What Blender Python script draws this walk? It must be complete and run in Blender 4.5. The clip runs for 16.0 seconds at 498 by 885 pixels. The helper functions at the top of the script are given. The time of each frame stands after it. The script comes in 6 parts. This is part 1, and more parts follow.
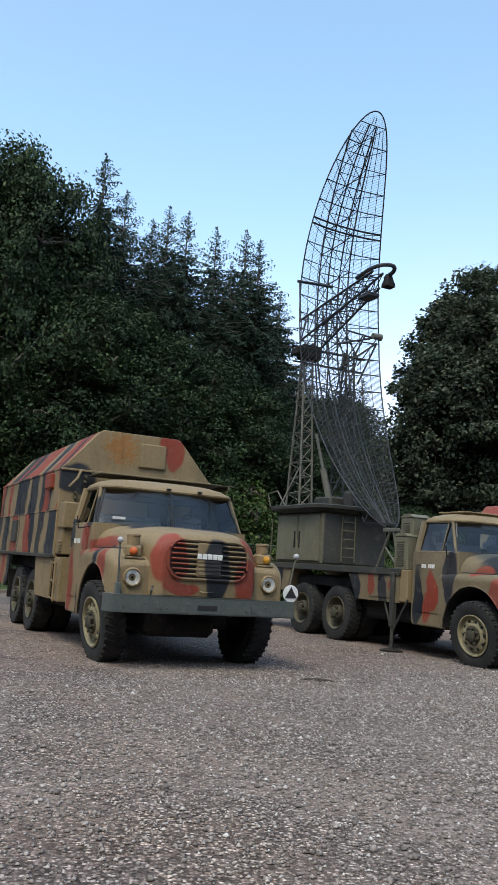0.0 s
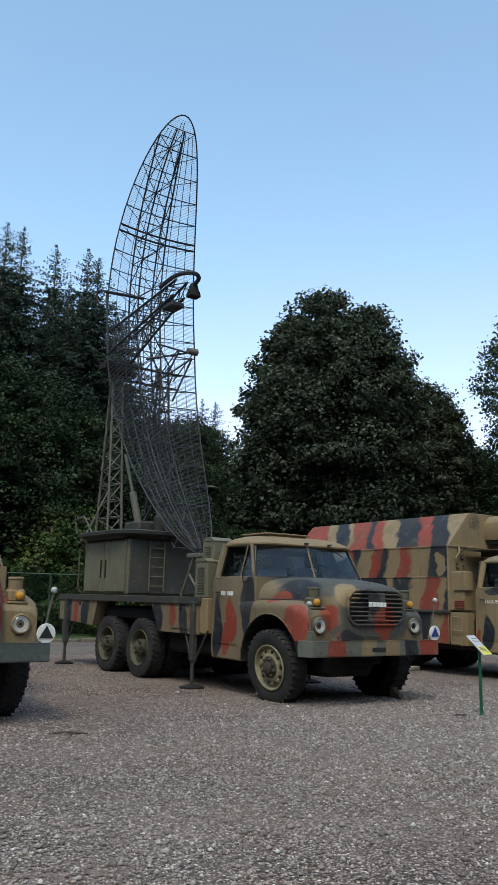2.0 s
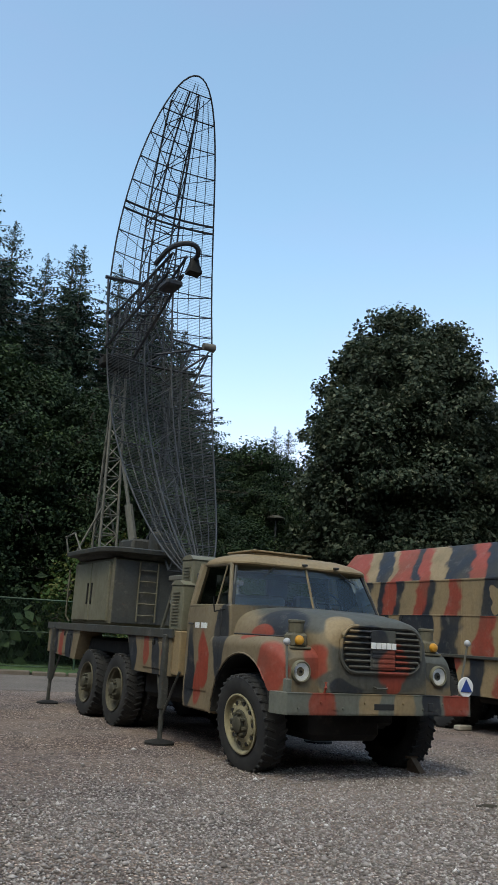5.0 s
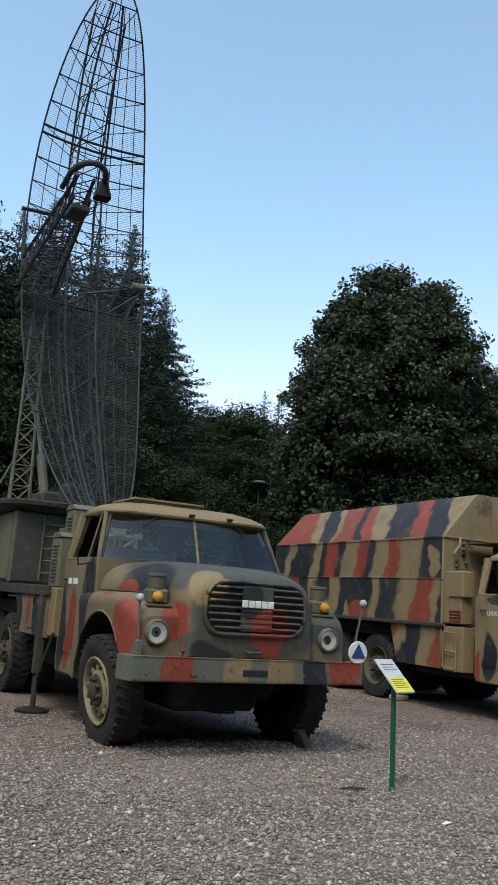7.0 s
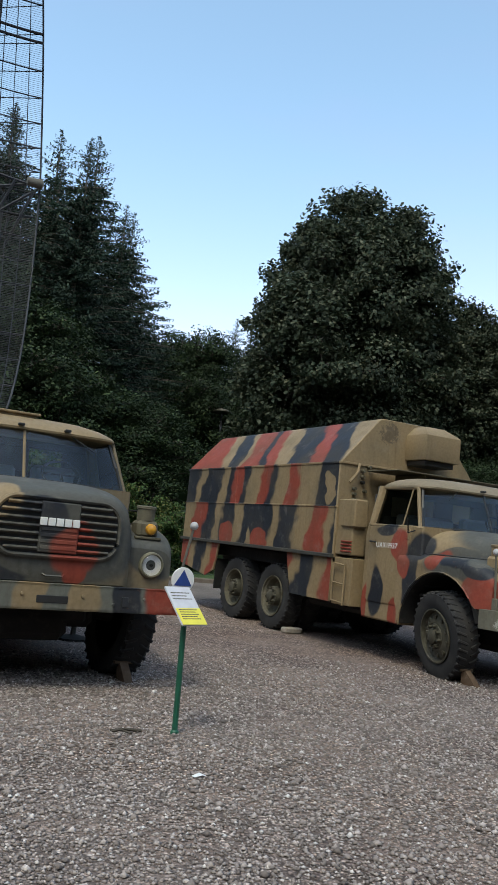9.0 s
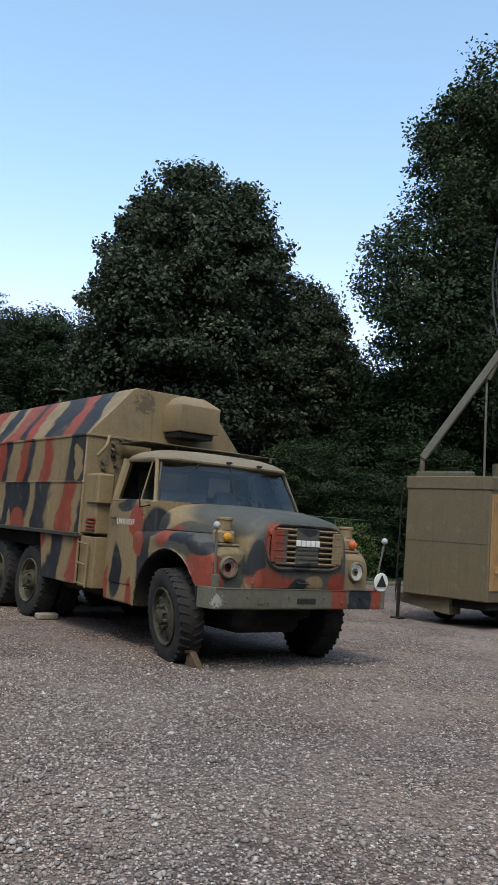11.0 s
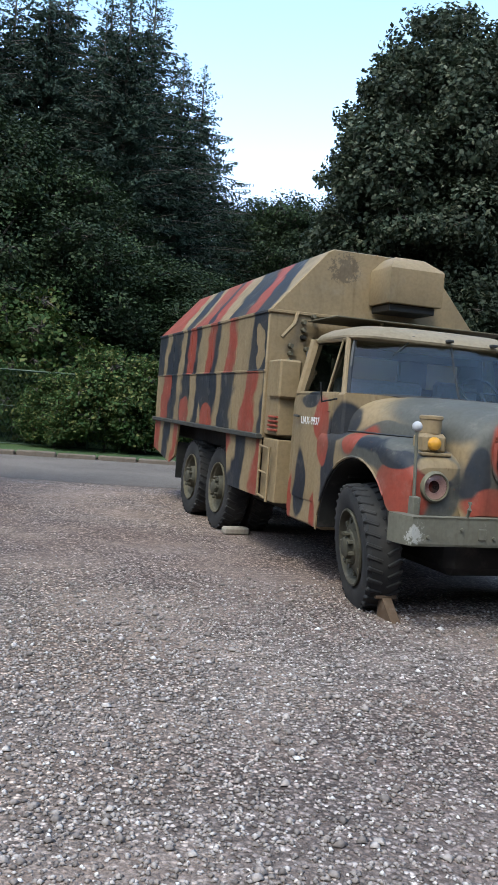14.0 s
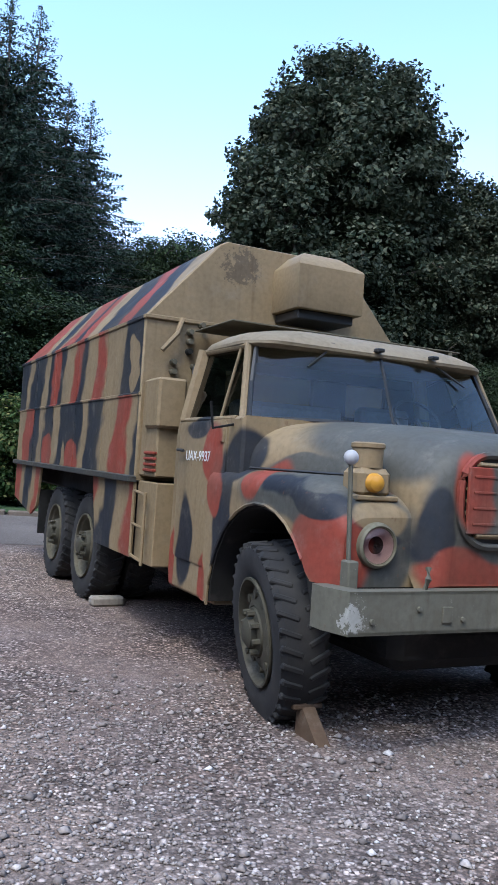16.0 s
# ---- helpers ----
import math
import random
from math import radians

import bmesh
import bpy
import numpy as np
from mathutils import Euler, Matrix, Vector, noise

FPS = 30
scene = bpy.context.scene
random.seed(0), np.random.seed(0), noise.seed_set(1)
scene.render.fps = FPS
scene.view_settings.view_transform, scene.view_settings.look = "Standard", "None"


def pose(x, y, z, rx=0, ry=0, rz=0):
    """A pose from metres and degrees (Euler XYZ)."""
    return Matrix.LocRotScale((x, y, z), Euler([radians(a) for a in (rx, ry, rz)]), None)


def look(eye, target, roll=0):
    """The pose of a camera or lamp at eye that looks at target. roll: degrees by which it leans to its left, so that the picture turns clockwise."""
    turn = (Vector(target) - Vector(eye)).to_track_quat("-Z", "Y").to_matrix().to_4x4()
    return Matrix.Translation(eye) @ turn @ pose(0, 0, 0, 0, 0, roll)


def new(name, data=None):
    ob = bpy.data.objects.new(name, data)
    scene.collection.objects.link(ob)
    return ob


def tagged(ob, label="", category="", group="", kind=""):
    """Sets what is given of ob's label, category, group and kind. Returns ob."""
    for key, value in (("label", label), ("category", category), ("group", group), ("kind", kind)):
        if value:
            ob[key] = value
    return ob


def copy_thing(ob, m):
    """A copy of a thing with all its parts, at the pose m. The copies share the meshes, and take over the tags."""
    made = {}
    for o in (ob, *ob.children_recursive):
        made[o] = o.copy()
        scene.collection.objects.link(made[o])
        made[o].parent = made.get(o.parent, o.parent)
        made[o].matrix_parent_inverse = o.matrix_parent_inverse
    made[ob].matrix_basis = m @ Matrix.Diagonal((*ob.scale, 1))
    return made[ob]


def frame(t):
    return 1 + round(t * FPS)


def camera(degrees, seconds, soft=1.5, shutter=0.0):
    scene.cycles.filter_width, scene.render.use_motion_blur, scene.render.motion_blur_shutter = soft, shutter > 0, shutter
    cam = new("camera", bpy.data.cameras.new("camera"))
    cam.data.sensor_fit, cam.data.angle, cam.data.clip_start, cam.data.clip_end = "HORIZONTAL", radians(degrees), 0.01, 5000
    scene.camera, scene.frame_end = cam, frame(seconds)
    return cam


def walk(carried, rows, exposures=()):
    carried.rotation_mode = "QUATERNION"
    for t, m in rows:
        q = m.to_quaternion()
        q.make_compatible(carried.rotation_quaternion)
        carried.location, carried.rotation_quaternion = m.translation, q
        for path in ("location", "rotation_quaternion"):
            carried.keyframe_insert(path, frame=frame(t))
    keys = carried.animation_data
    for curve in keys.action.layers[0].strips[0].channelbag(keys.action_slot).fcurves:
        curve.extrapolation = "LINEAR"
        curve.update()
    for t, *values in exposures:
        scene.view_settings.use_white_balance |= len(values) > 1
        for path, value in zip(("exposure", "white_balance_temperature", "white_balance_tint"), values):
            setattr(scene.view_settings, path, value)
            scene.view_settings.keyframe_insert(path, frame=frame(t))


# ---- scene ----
cam = camera(33.5, 16.0, 1.1)
PATH = [
    (0, (2.912, 0.438, 1.295), (3.04, 2.412, 1.589), 3.8),
    (0.5, (3.222, 0.646, 1.347), (3.402, 2.617, 1.641), 2.5),
    (1, (3.589, 0.901, 1.414), (3.754, 2.87, 1.725), 1.4),
    (1.5, (3.987, 1.185, 1.419), (4.305, 3.13, 1.764), 1.1),
    (2, (4.315, 1.415, 1.405), (4.75, 3.329, 1.776), 1.4),
    (2.5, (4.638, 1.727, 1.402), (4.978, 3.661, 1.779), 2.3),
    (3, (4.901, 1.882, 1.414), (5.142, 3.83, 1.798), 2.8),
    (3.2, (5.037, 1.973, 1.425), (5.264, 3.92, 1.82), 2.8),
    (5.3, (6.493, 4.075, 1.41), (6.696, 6.013, 1.861), 3.7),
    (5.5, (6.665, 4.248, 1.409), (6.868, 6.187, 1.856), 4.0),
    (6, (7.01, 4.472, 1.427), (7.187, 6.421, 1.843), 3.3),
    (6.5, (7.414, 4.655, 1.401), (7.574, 6.609, 1.794), 2.9),
    (7, (7.792, 4.812, 1.386), (7.986, 6.766, 1.764), 4.0),
    (7.5, (8.166, 4.958, 1.405), (8.332, 6.921, 1.75), 5.2),
    (8, (8.56, 5.249, 1.444), (8.624, 7.228, 1.727), 5.6),
    (8.5, (8.989, 5.491, 1.417), (9.077, 7.474, 1.666), 5.5),
    (9, (9.41, 5.643, 1.42), (9.642, 7.617, 1.641), 5.7),
    (9.5, (9.873, 5.866, 1.425), (10.274, 7.816, 1.617), 6.1),
    (10, (10.407, 5.876, 1.456), (10.957, 7.789, 1.649), 5.7),
    (10.2, (10.637, 5.85, 1.468), (11.229, 7.75, 1.669), 4.5),
    (12.3, (11.763, 6.963, 1.543), (12.134, 8.92, 1.732), 4.3),
    (12.5, (11.862, 7.144, 1.566), (12.229, 9.103, 1.738), 4.7),
    (13, (12.053, 7.521, 1.571), (12.366, 9.493, 1.671), 5.0),
    (13.5, (12.187, 7.888, 1.597), (12.333, 9.883, 1.584), 5.1),
    (14, (12.278, 8.362, 1.553), (12.206, 10.359, 1.466), 4.3),
    (14.5, (12.337, 8.708, 1.573), (12.118, 10.691, 1.432), 3.0),
    (15, (12.292, 9.19, 1.595), (12.204, 11.183, 1.454), 2.3),
    (15.5, (12.382, 9.772, 1.539), (12.438, 11.77, 1.469), 3.0),
    (16, (12.413, 10.341, 1.442), (12.582, 12.334, 1.49), 3.8),
]
EXPOSURES = [(0.0, 1.4, 6850, -3), (2.5, 1.1, 6800, -5), (6.0, 1.2, 7050, -5), (9.5, 1.25, 7050, -3), (12.5, 1.32, 6600, -1), (14.0, 1.87, 6450, -2), (15.0, 2.17, 6400, -3), (16.0, 1.8, 5900, 4)]
walk(cam, [(t, look(eye, target, roll)) for t, eye, target, roll in PATH], EXPOSURES)

# ---- world, sun ----
world = bpy.data.worlds.new("world")
scene.world = world
world.use_nodes = True
wn = world.node_tree.nodes
wl = world.node_tree.links
sky = wn.new("ShaderNodeTexSky")
sky.sky_type = "NISHITA"
sky.sun_disc = False
SUN_EL, SUN_AZ = 56.0, 206.0
sky.sun_elevation, sky.sun_rotation = radians(SUN_EL), radians(SUN_AZ)
sky.air_density, sky.dust_density, sky.ozone_density = 1.0, 1.3, 1.1
wn["Background"].inputs["Strength"].default_value = 0.15
# pale lilac haze low over the trees
way = wn.new("ShaderNodeTexCoord")
up = wn.new("ShaderNodeSeparateXYZ")
wl.new(way.outputs["Generated"], up.inputs[0])
low = wn.new("ShaderNodeMapRange")
low.interpolation_type = "SMOOTHSTEP"
for k, v in zip(("From Min", "From Max", "To Min", "To Max"), (0.04, 0.5, 1.0, 0.0)):
    low.inputs[k].default_value = v
wl.new(up.outputs[2], low.inputs["Value"])
thin = wn.new("ShaderNodeTexNoise")
thin.inputs["Scale"].default_value, thin.inputs["Detail"].default_value = 2.6, 6.0
stretch = wn.new("ShaderNodeVectorMath")
stretch.operation = "MULTIPLY"
stretch.inputs[1].default_value = (1.0, 1.0, 3.2)
wl.new(way.outputs["Generated"], stretch.inputs[0])
wl.new(stretch.outputs[0], thin.inputs["Vector"])
veil = wn.new("ShaderNodeMapRange")
for k, v in zip(("From Min", "From Max", "To Min", "To Max"), (0.45, 0.75, 0.0, 0.35)):
    veil.inputs[k].default_value = v
wl.new(thin.outputs["Fac"], veil.inputs["Value"])
amount = wn.new("ShaderNodeMath")
amount.operation, amount.use_clamp = "ADD", True
wl.new(low.outputs["Result"], amount.inputs[0]), wl.new(veil.outputs["Result"], amount.inputs[1])
haze = wn.new("ShaderNodeMix")
haze.data_type, haze.blend_type = "RGBA", "MULTIPLY"
haze.inputs["B"].default_value = (1.2, 0.92, 0.98, 1.0)
wl.new(amount.outputs[0], haze.inputs["Factor"]), wl.new(sky.outputs[0], haze.inputs["A"])
wl.new(haze.outputs["Result"], wn["Background"].inputs["Color"])
sun = new("sun", bpy.data.lights.new("sun", "SUN"))
sun.data.energy, sun.data.angle, sun.data.color = 0.65, radians(12), (1.0, 0.93, 0.84)
_az, _el = radians(SUN_AZ), radians(SUN_EL)
sun.matrix_world = look((math.sin(_az) * math.cos(_el) * 50, math.cos(_az) * math.cos(_el) * 50, math.sin(_el) * 50), (0, 0, 0))


# ---- materials ----
class Nodes:
    """Short hand for a node material."""

    def __init__(self, name, rough=0.6, metal=0.0):
        self.mat = bpy.data.materials.new(name)
        self.mat.use_nodes = True
        self.tree = self.mat.node_tree
        self.bsdf = self.tree.nodes["Principled BSDF"]
        self.bsdf.inputs["Roughness"].default_value = rough
        self.bsdf.inputs["Metallic"].default_value = metal
        self.coord = self.tree.nodes.new("ShaderNodeTexCoord").outputs["Object"]

    def put(self, socket, value):
        if isinstance(value, (int, float)):
            socket.default_value = value
        elif isinstance(value, tuple):
            socket.default_value = (*value, 1.0) if len(value) == 3 and socket.type == "RGBA" else value
        else:
            self.tree.links.new(value, socket)

    def math(self, op, a, b=0.0, c=None, clamp=False):
        n = self.tree.nodes.new("ShaderNodeMath")
        n.operation, n.use_clamp = op, clamp
        self.put(n.inputs[0], a), self.put(n.inputs[1], b)
        if c is not None:
            self.put(n.inputs[2], c)
        return n.outputs[0]

    def vec(self, op, a, b=(0, 0, 0)):
        n = self.tree.nodes.new("ShaderNodeVectorMath")
        n.operation = op
        self.put(n.inputs[0], a), self.put(n.inputs[1], b)
        return n.outputs["Value"] if op == "LENGTH" else n.outputs[0]

    def noise(self, scale, detail=3.0, vector=None, out="Fac", rough=0.55):
        n = self.tree.nodes.new("ShaderNodeTexNoise")
        n.inputs["Scale"].default_value, n.inputs["Detail"].default_value = scale, detail
        n.inputs["Roughness"].default_value = rough
        self.put(n.inputs["Vector"], vector or self.coord)
        return n.outputs[out]

    def voronoi(self, scale, out="Distance", vector=None, feature="F1"):
        n = self.tree.nodes.new("ShaderNodeTexVoronoi")
        n.feature = feature
        n.inputs["Scale"].default_value = scale
        self.put(n.inputs["Vector"], vector or self.coord)
        return n.outputs[out]

    def step(self, value, lo, hi, a=0.0, b=1.0):
        n = self.tree.nodes.new("ShaderNodeMapRange")
        n.interpolation_type = "SMOOTHSTEP"
        self.put(n.inputs["Value"], value)
        for k, v in zip(("From Min", "From Max", "To Min", "To Max"), (lo, hi, a, b)):
            n.inputs[k].default_value = v
        return n.outputs["Result"]

    def mix(self, fac, a, b, blend="MIX"):
        n = self.tree.nodes.new("ShaderNodeMix")
        n.data_type, n.blend_type = "RGBA", blend
        self.put(n.inputs["Factor"], fac), self.put(n.inputs["A"], a), self.put(n.inputs["B"], b)
        return n.outputs["Result"]

    def split(self, vector):
        n = self.tree.nodes.new("ShaderNodeSeparateXYZ")
        self.put(n.inputs[0], vector)
        return n.outputs

    def ramp(self, value, stops, mode="LINEAR"):
        n = self.tree.nodes.new("ShaderNodeValToRGB")
        n.color_ramp.interpolation = mode
        els = n.color_ramp.elements
        while len(els) < len(stops):
            els.new(0.5)
        for e, (p, c) in zip(els, stops):
            e.position, e.color = p, (*c, 1.0)
        self.put(n.inputs[0], value)
        return n.outputs[0]

    def random(self):
        return self.tree.nodes.new("ShaderNodeObjectInfo").outputs["Random"]

    def island(self):
        return self.tree.nodes.new("ShaderNodeNewGeometry").outputs["Random Per Island"]

    def bump(self, height, strength=0.3, distance=0.01):
        n = self.tree.nodes.new("ShaderNodeBump")
        n.inputs["Strength"].default_value, n.inputs["Distance"].default_value = strength, distance
        self.put(n.inputs["Height"], height)
        self.tree.links.new(n.outputs[0], self.bsdf.inputs["Normal"])

    def colour(self, value):
        self.put(self.bsdf.inputs["Base Color"], value)

    def rough(self, value):
        self.put(self.bsdf.inputs["Roughness"], value)


SAND, RED, DARK, GREY = (0.25, 0.184, 0.102), (0.245, 0.05, 0.031), (0.018, 0.022, 0.03), (0.078, 0.078, 0.068)


def worn(m, base, rough=0.55, grime=0.5):
    """Paint with grime, faded patches, run-off streaks and fine relief over it."""
    big, fine = m.noise(1.7, 4), m.noise(28, 3)
    c = m.mix(m.step(big, 0.42, 0.72, 0.0, 0.45 * grime), base, (0.10, 0.085, 0.06))
    c = m.mix(m.step(fine, 0.35, 0.7, 0.0, 0.35), c, (0.62, 0.60, 0.56), "MULTIPLY")
    c = m.mix(m.step(m.noise(5, 5, rough=0.7), 0.52, 0.8, 0.0, 0.30 * grime + 0.05), c, (0.30, 0.27, 0.22))
    runs = m.noise(1.0, 4, m.vec("MULTIPLY", m.coord, (14.0, 14.0, 0.9)), rough=0.65)
    c = m.mix(m.step(runs, 0.52, 0.75, 0.0, 0.5 * grime), c, (0.55, 0.5, 0.44), "MULTIPLY")
    m.bsdf.inputs["Specular IOR Level"].default_value = 0.3
    c = m.mix(m.step(m.noise(9, 6, rough=0.7), 0.64, 0.72, 0.0, 0.7 * grime), c, (0.12, 0.055, 0.03))
    c = m.mix(m.step(m.noise(45, 4, rough=0.7), 0.68, 0.74, 0.0, 0.7 * grime), c, (0.05, 0.042, 0.035))
    m.colour(c)
    m.rough(m.step(big, 0.2, 0.8, rough - 0.08, rough + 0.18))
    m.bump(m.math("ADD", m.noise(3.2, 3), m.math("MULTIPLY", m.noise(14, 4), 0.5)), 0.16, 0.03)
    return m.mat


def painted(name, base, rough=0.55, grime=0.5):
    return worn(Nodes(name), base, rough, grime)


def bands(m, s, order, end, e=0.006):
    """Bands of colour along s, which runs from 0 to 1; order holds (colour, metres at which it ends)."""
    stops, at = [(0.0, order[0][0])], 3.1
    for i, (col, stop) in enumerate(order):
        if i:
            stops.append(((at - 3.1) / 5.25 + e, col))
        if i < len(order) - 1:
            stops.append(((stop - 3.1) / 5.25 - e, col))
        at = stop
    return m.ramp(s, stops + [(1.0, end)])


def camo(name, base, blobs, stripes=True, flip=False, stains=()):
    """Brushed camouflage: upright wavy bands on the van body behind the cab, blots on the cab."""
    m = Nodes(name)
    wob = m.vec("SUBTRACT", m.noise(1.5, 2, out="Color"), (0.5, 0.5, 0.5))
    p = m.vec("ADD", m.coord, m.vec("MULTIPLY", wob, (0.36, 0.36, 0.36)))
    c = base
    for col, cx, cy, cz, rx, ry, rz in blobs:
        d = m.vec("LENGTH", m.vec("MULTIPLY", m.vec("SUBTRACT", p, (cx, cy, cz)), (1 / rx, 1 / ry, 1 / rz)))
        c = m.mix(m.step(d, 0.9, 1.12, 1.0, 0.0), c, col)
    if stripes:
        q = m.vec("ADD", m.coord, m.vec("MULTIPLY", m.vec("SUBTRACT", m.noise(2.0, 2, out="Color"), (0.5, 0.5, 0.5)), (0.3, 0.55, 0.3)))
        z0 = m.split(m.coord)[2]
        y = m.split(q)[1]
        roof = m.math("MAXIMUM", m.math("SUBTRACT", z0, 2.6), 0.0)
        y = m.math("SUBTRACT", y, m.math("MULTIPLY", roof, 0.8))
        lean = m.math("SUBTRACT", m.math("FRACT", m.math("DIVIDE", m.math("SUBTRACT", m.math("MINIMUM", z0, 2.58), 1.25), 0.69)), 0.5)
        y = m.math("ADD", y, m.math("MULTIPLY", lean, 0.16))
        f = m.math("DIVIDE", m.math("SUBTRACT", y, 3.1), 5.25)
        if flip:
            f = m.math("FRACT", m.math("ADD", f, 0.43))
        S, R, D = SAND, RED, DARK
        upper = bands(m, f, [(D, 3.63), (S, 4.15), (R, 4.46), (S, 4.89), (D, 5.07), (R, 5.42), (S, 5.84), (D, 6.02), (R, 6.36), (D, 6.58), (S, 6.92), (D, 7.62), (S, 7.85), (D, 8.35)], D)
        lower = bands(m, f, [(D, 3.2), (S, 3.38), (R, 3.83), (S, 4.19), (D, 4.71), (S, 4.98), (D, 5.95), (S, 6.33), (D, 6.71), (S, 7.03), (D, 7.45), (R, 7.89), (S, 8.35)], S)
        skirt = bands(m, f, [(R, 3.32), (S, 3.66), (D, 4.1), (S, 4.3), (R, 4.62), (S, 6.85), (R, 7.1), (S, 7.35), (D, 7.75), (S, 8.0), (R, 8.35)], R)
        top = bands(m, f, [(S, 3.14), (D, 3.69), (R, 4.0), (D, 4.67), (S, 5.11), (R, 5.44), (D, 5.68), (R, 6.19), (S, 6.35), (D, 6.85), (S, 7.13), (R, 8.35)], R)
        # patches that cut across the bands
        def patch(under, col, cy, cz, ry, rz):
            d = m.vec("LENGTH", m.vec("MULTIPLY", m.vec("SUBTRACT", q, (0.0, cy, cz)), (0.0, 1 / ry, 1 / rz)))
            return m.mix(m.step(d, 0.92, 1.08, 1.0, 0.0), under, col)
        upper = patch(upper, S, 3.33, 2.2, 0.12, 0.24)
        lower = patch(patch(patch(lower, R, 5.3, 1.3, 0.27, 0.27), S, 5.66, 1.3, 0.1, 0.24), R, 6.5, 1.35, 0.2, 0.26)
        stripe = m.mix(m.math("GREATER_THAN", z0, 1.94), lower, upper)
        stripe = m.mix(m.math("LESS_THAN", z0, 1.25), stripe, skirt)
        stripe = m.mix(m.math("GREATER_THAN", z0, 2.585), stripe, top)
        behind = m.step(m.split(m.coord)[1], 3.125, 3.13)
        c = m.mix(behind, c, stripe)
    for col, cx, cy, cz, r, thick in stains:
        d = m.vec("LENGTH", m.vec("SUBTRACT", p, (cx, cy, cz)))
        near = m.step(d, 0.0, r, 0.62, 0.0)
        speck = m.math("ADD", near, m.math("MULTIPLY", m.math("SUBTRACT", m.noise(19, 6, rough=0.8), 0.5), 2.0))
        c = m.mix(m.step(speck, 0.3, 0.42, 0.0, thick), c, col)
    return worn(m, c, 0.58, 0.8)


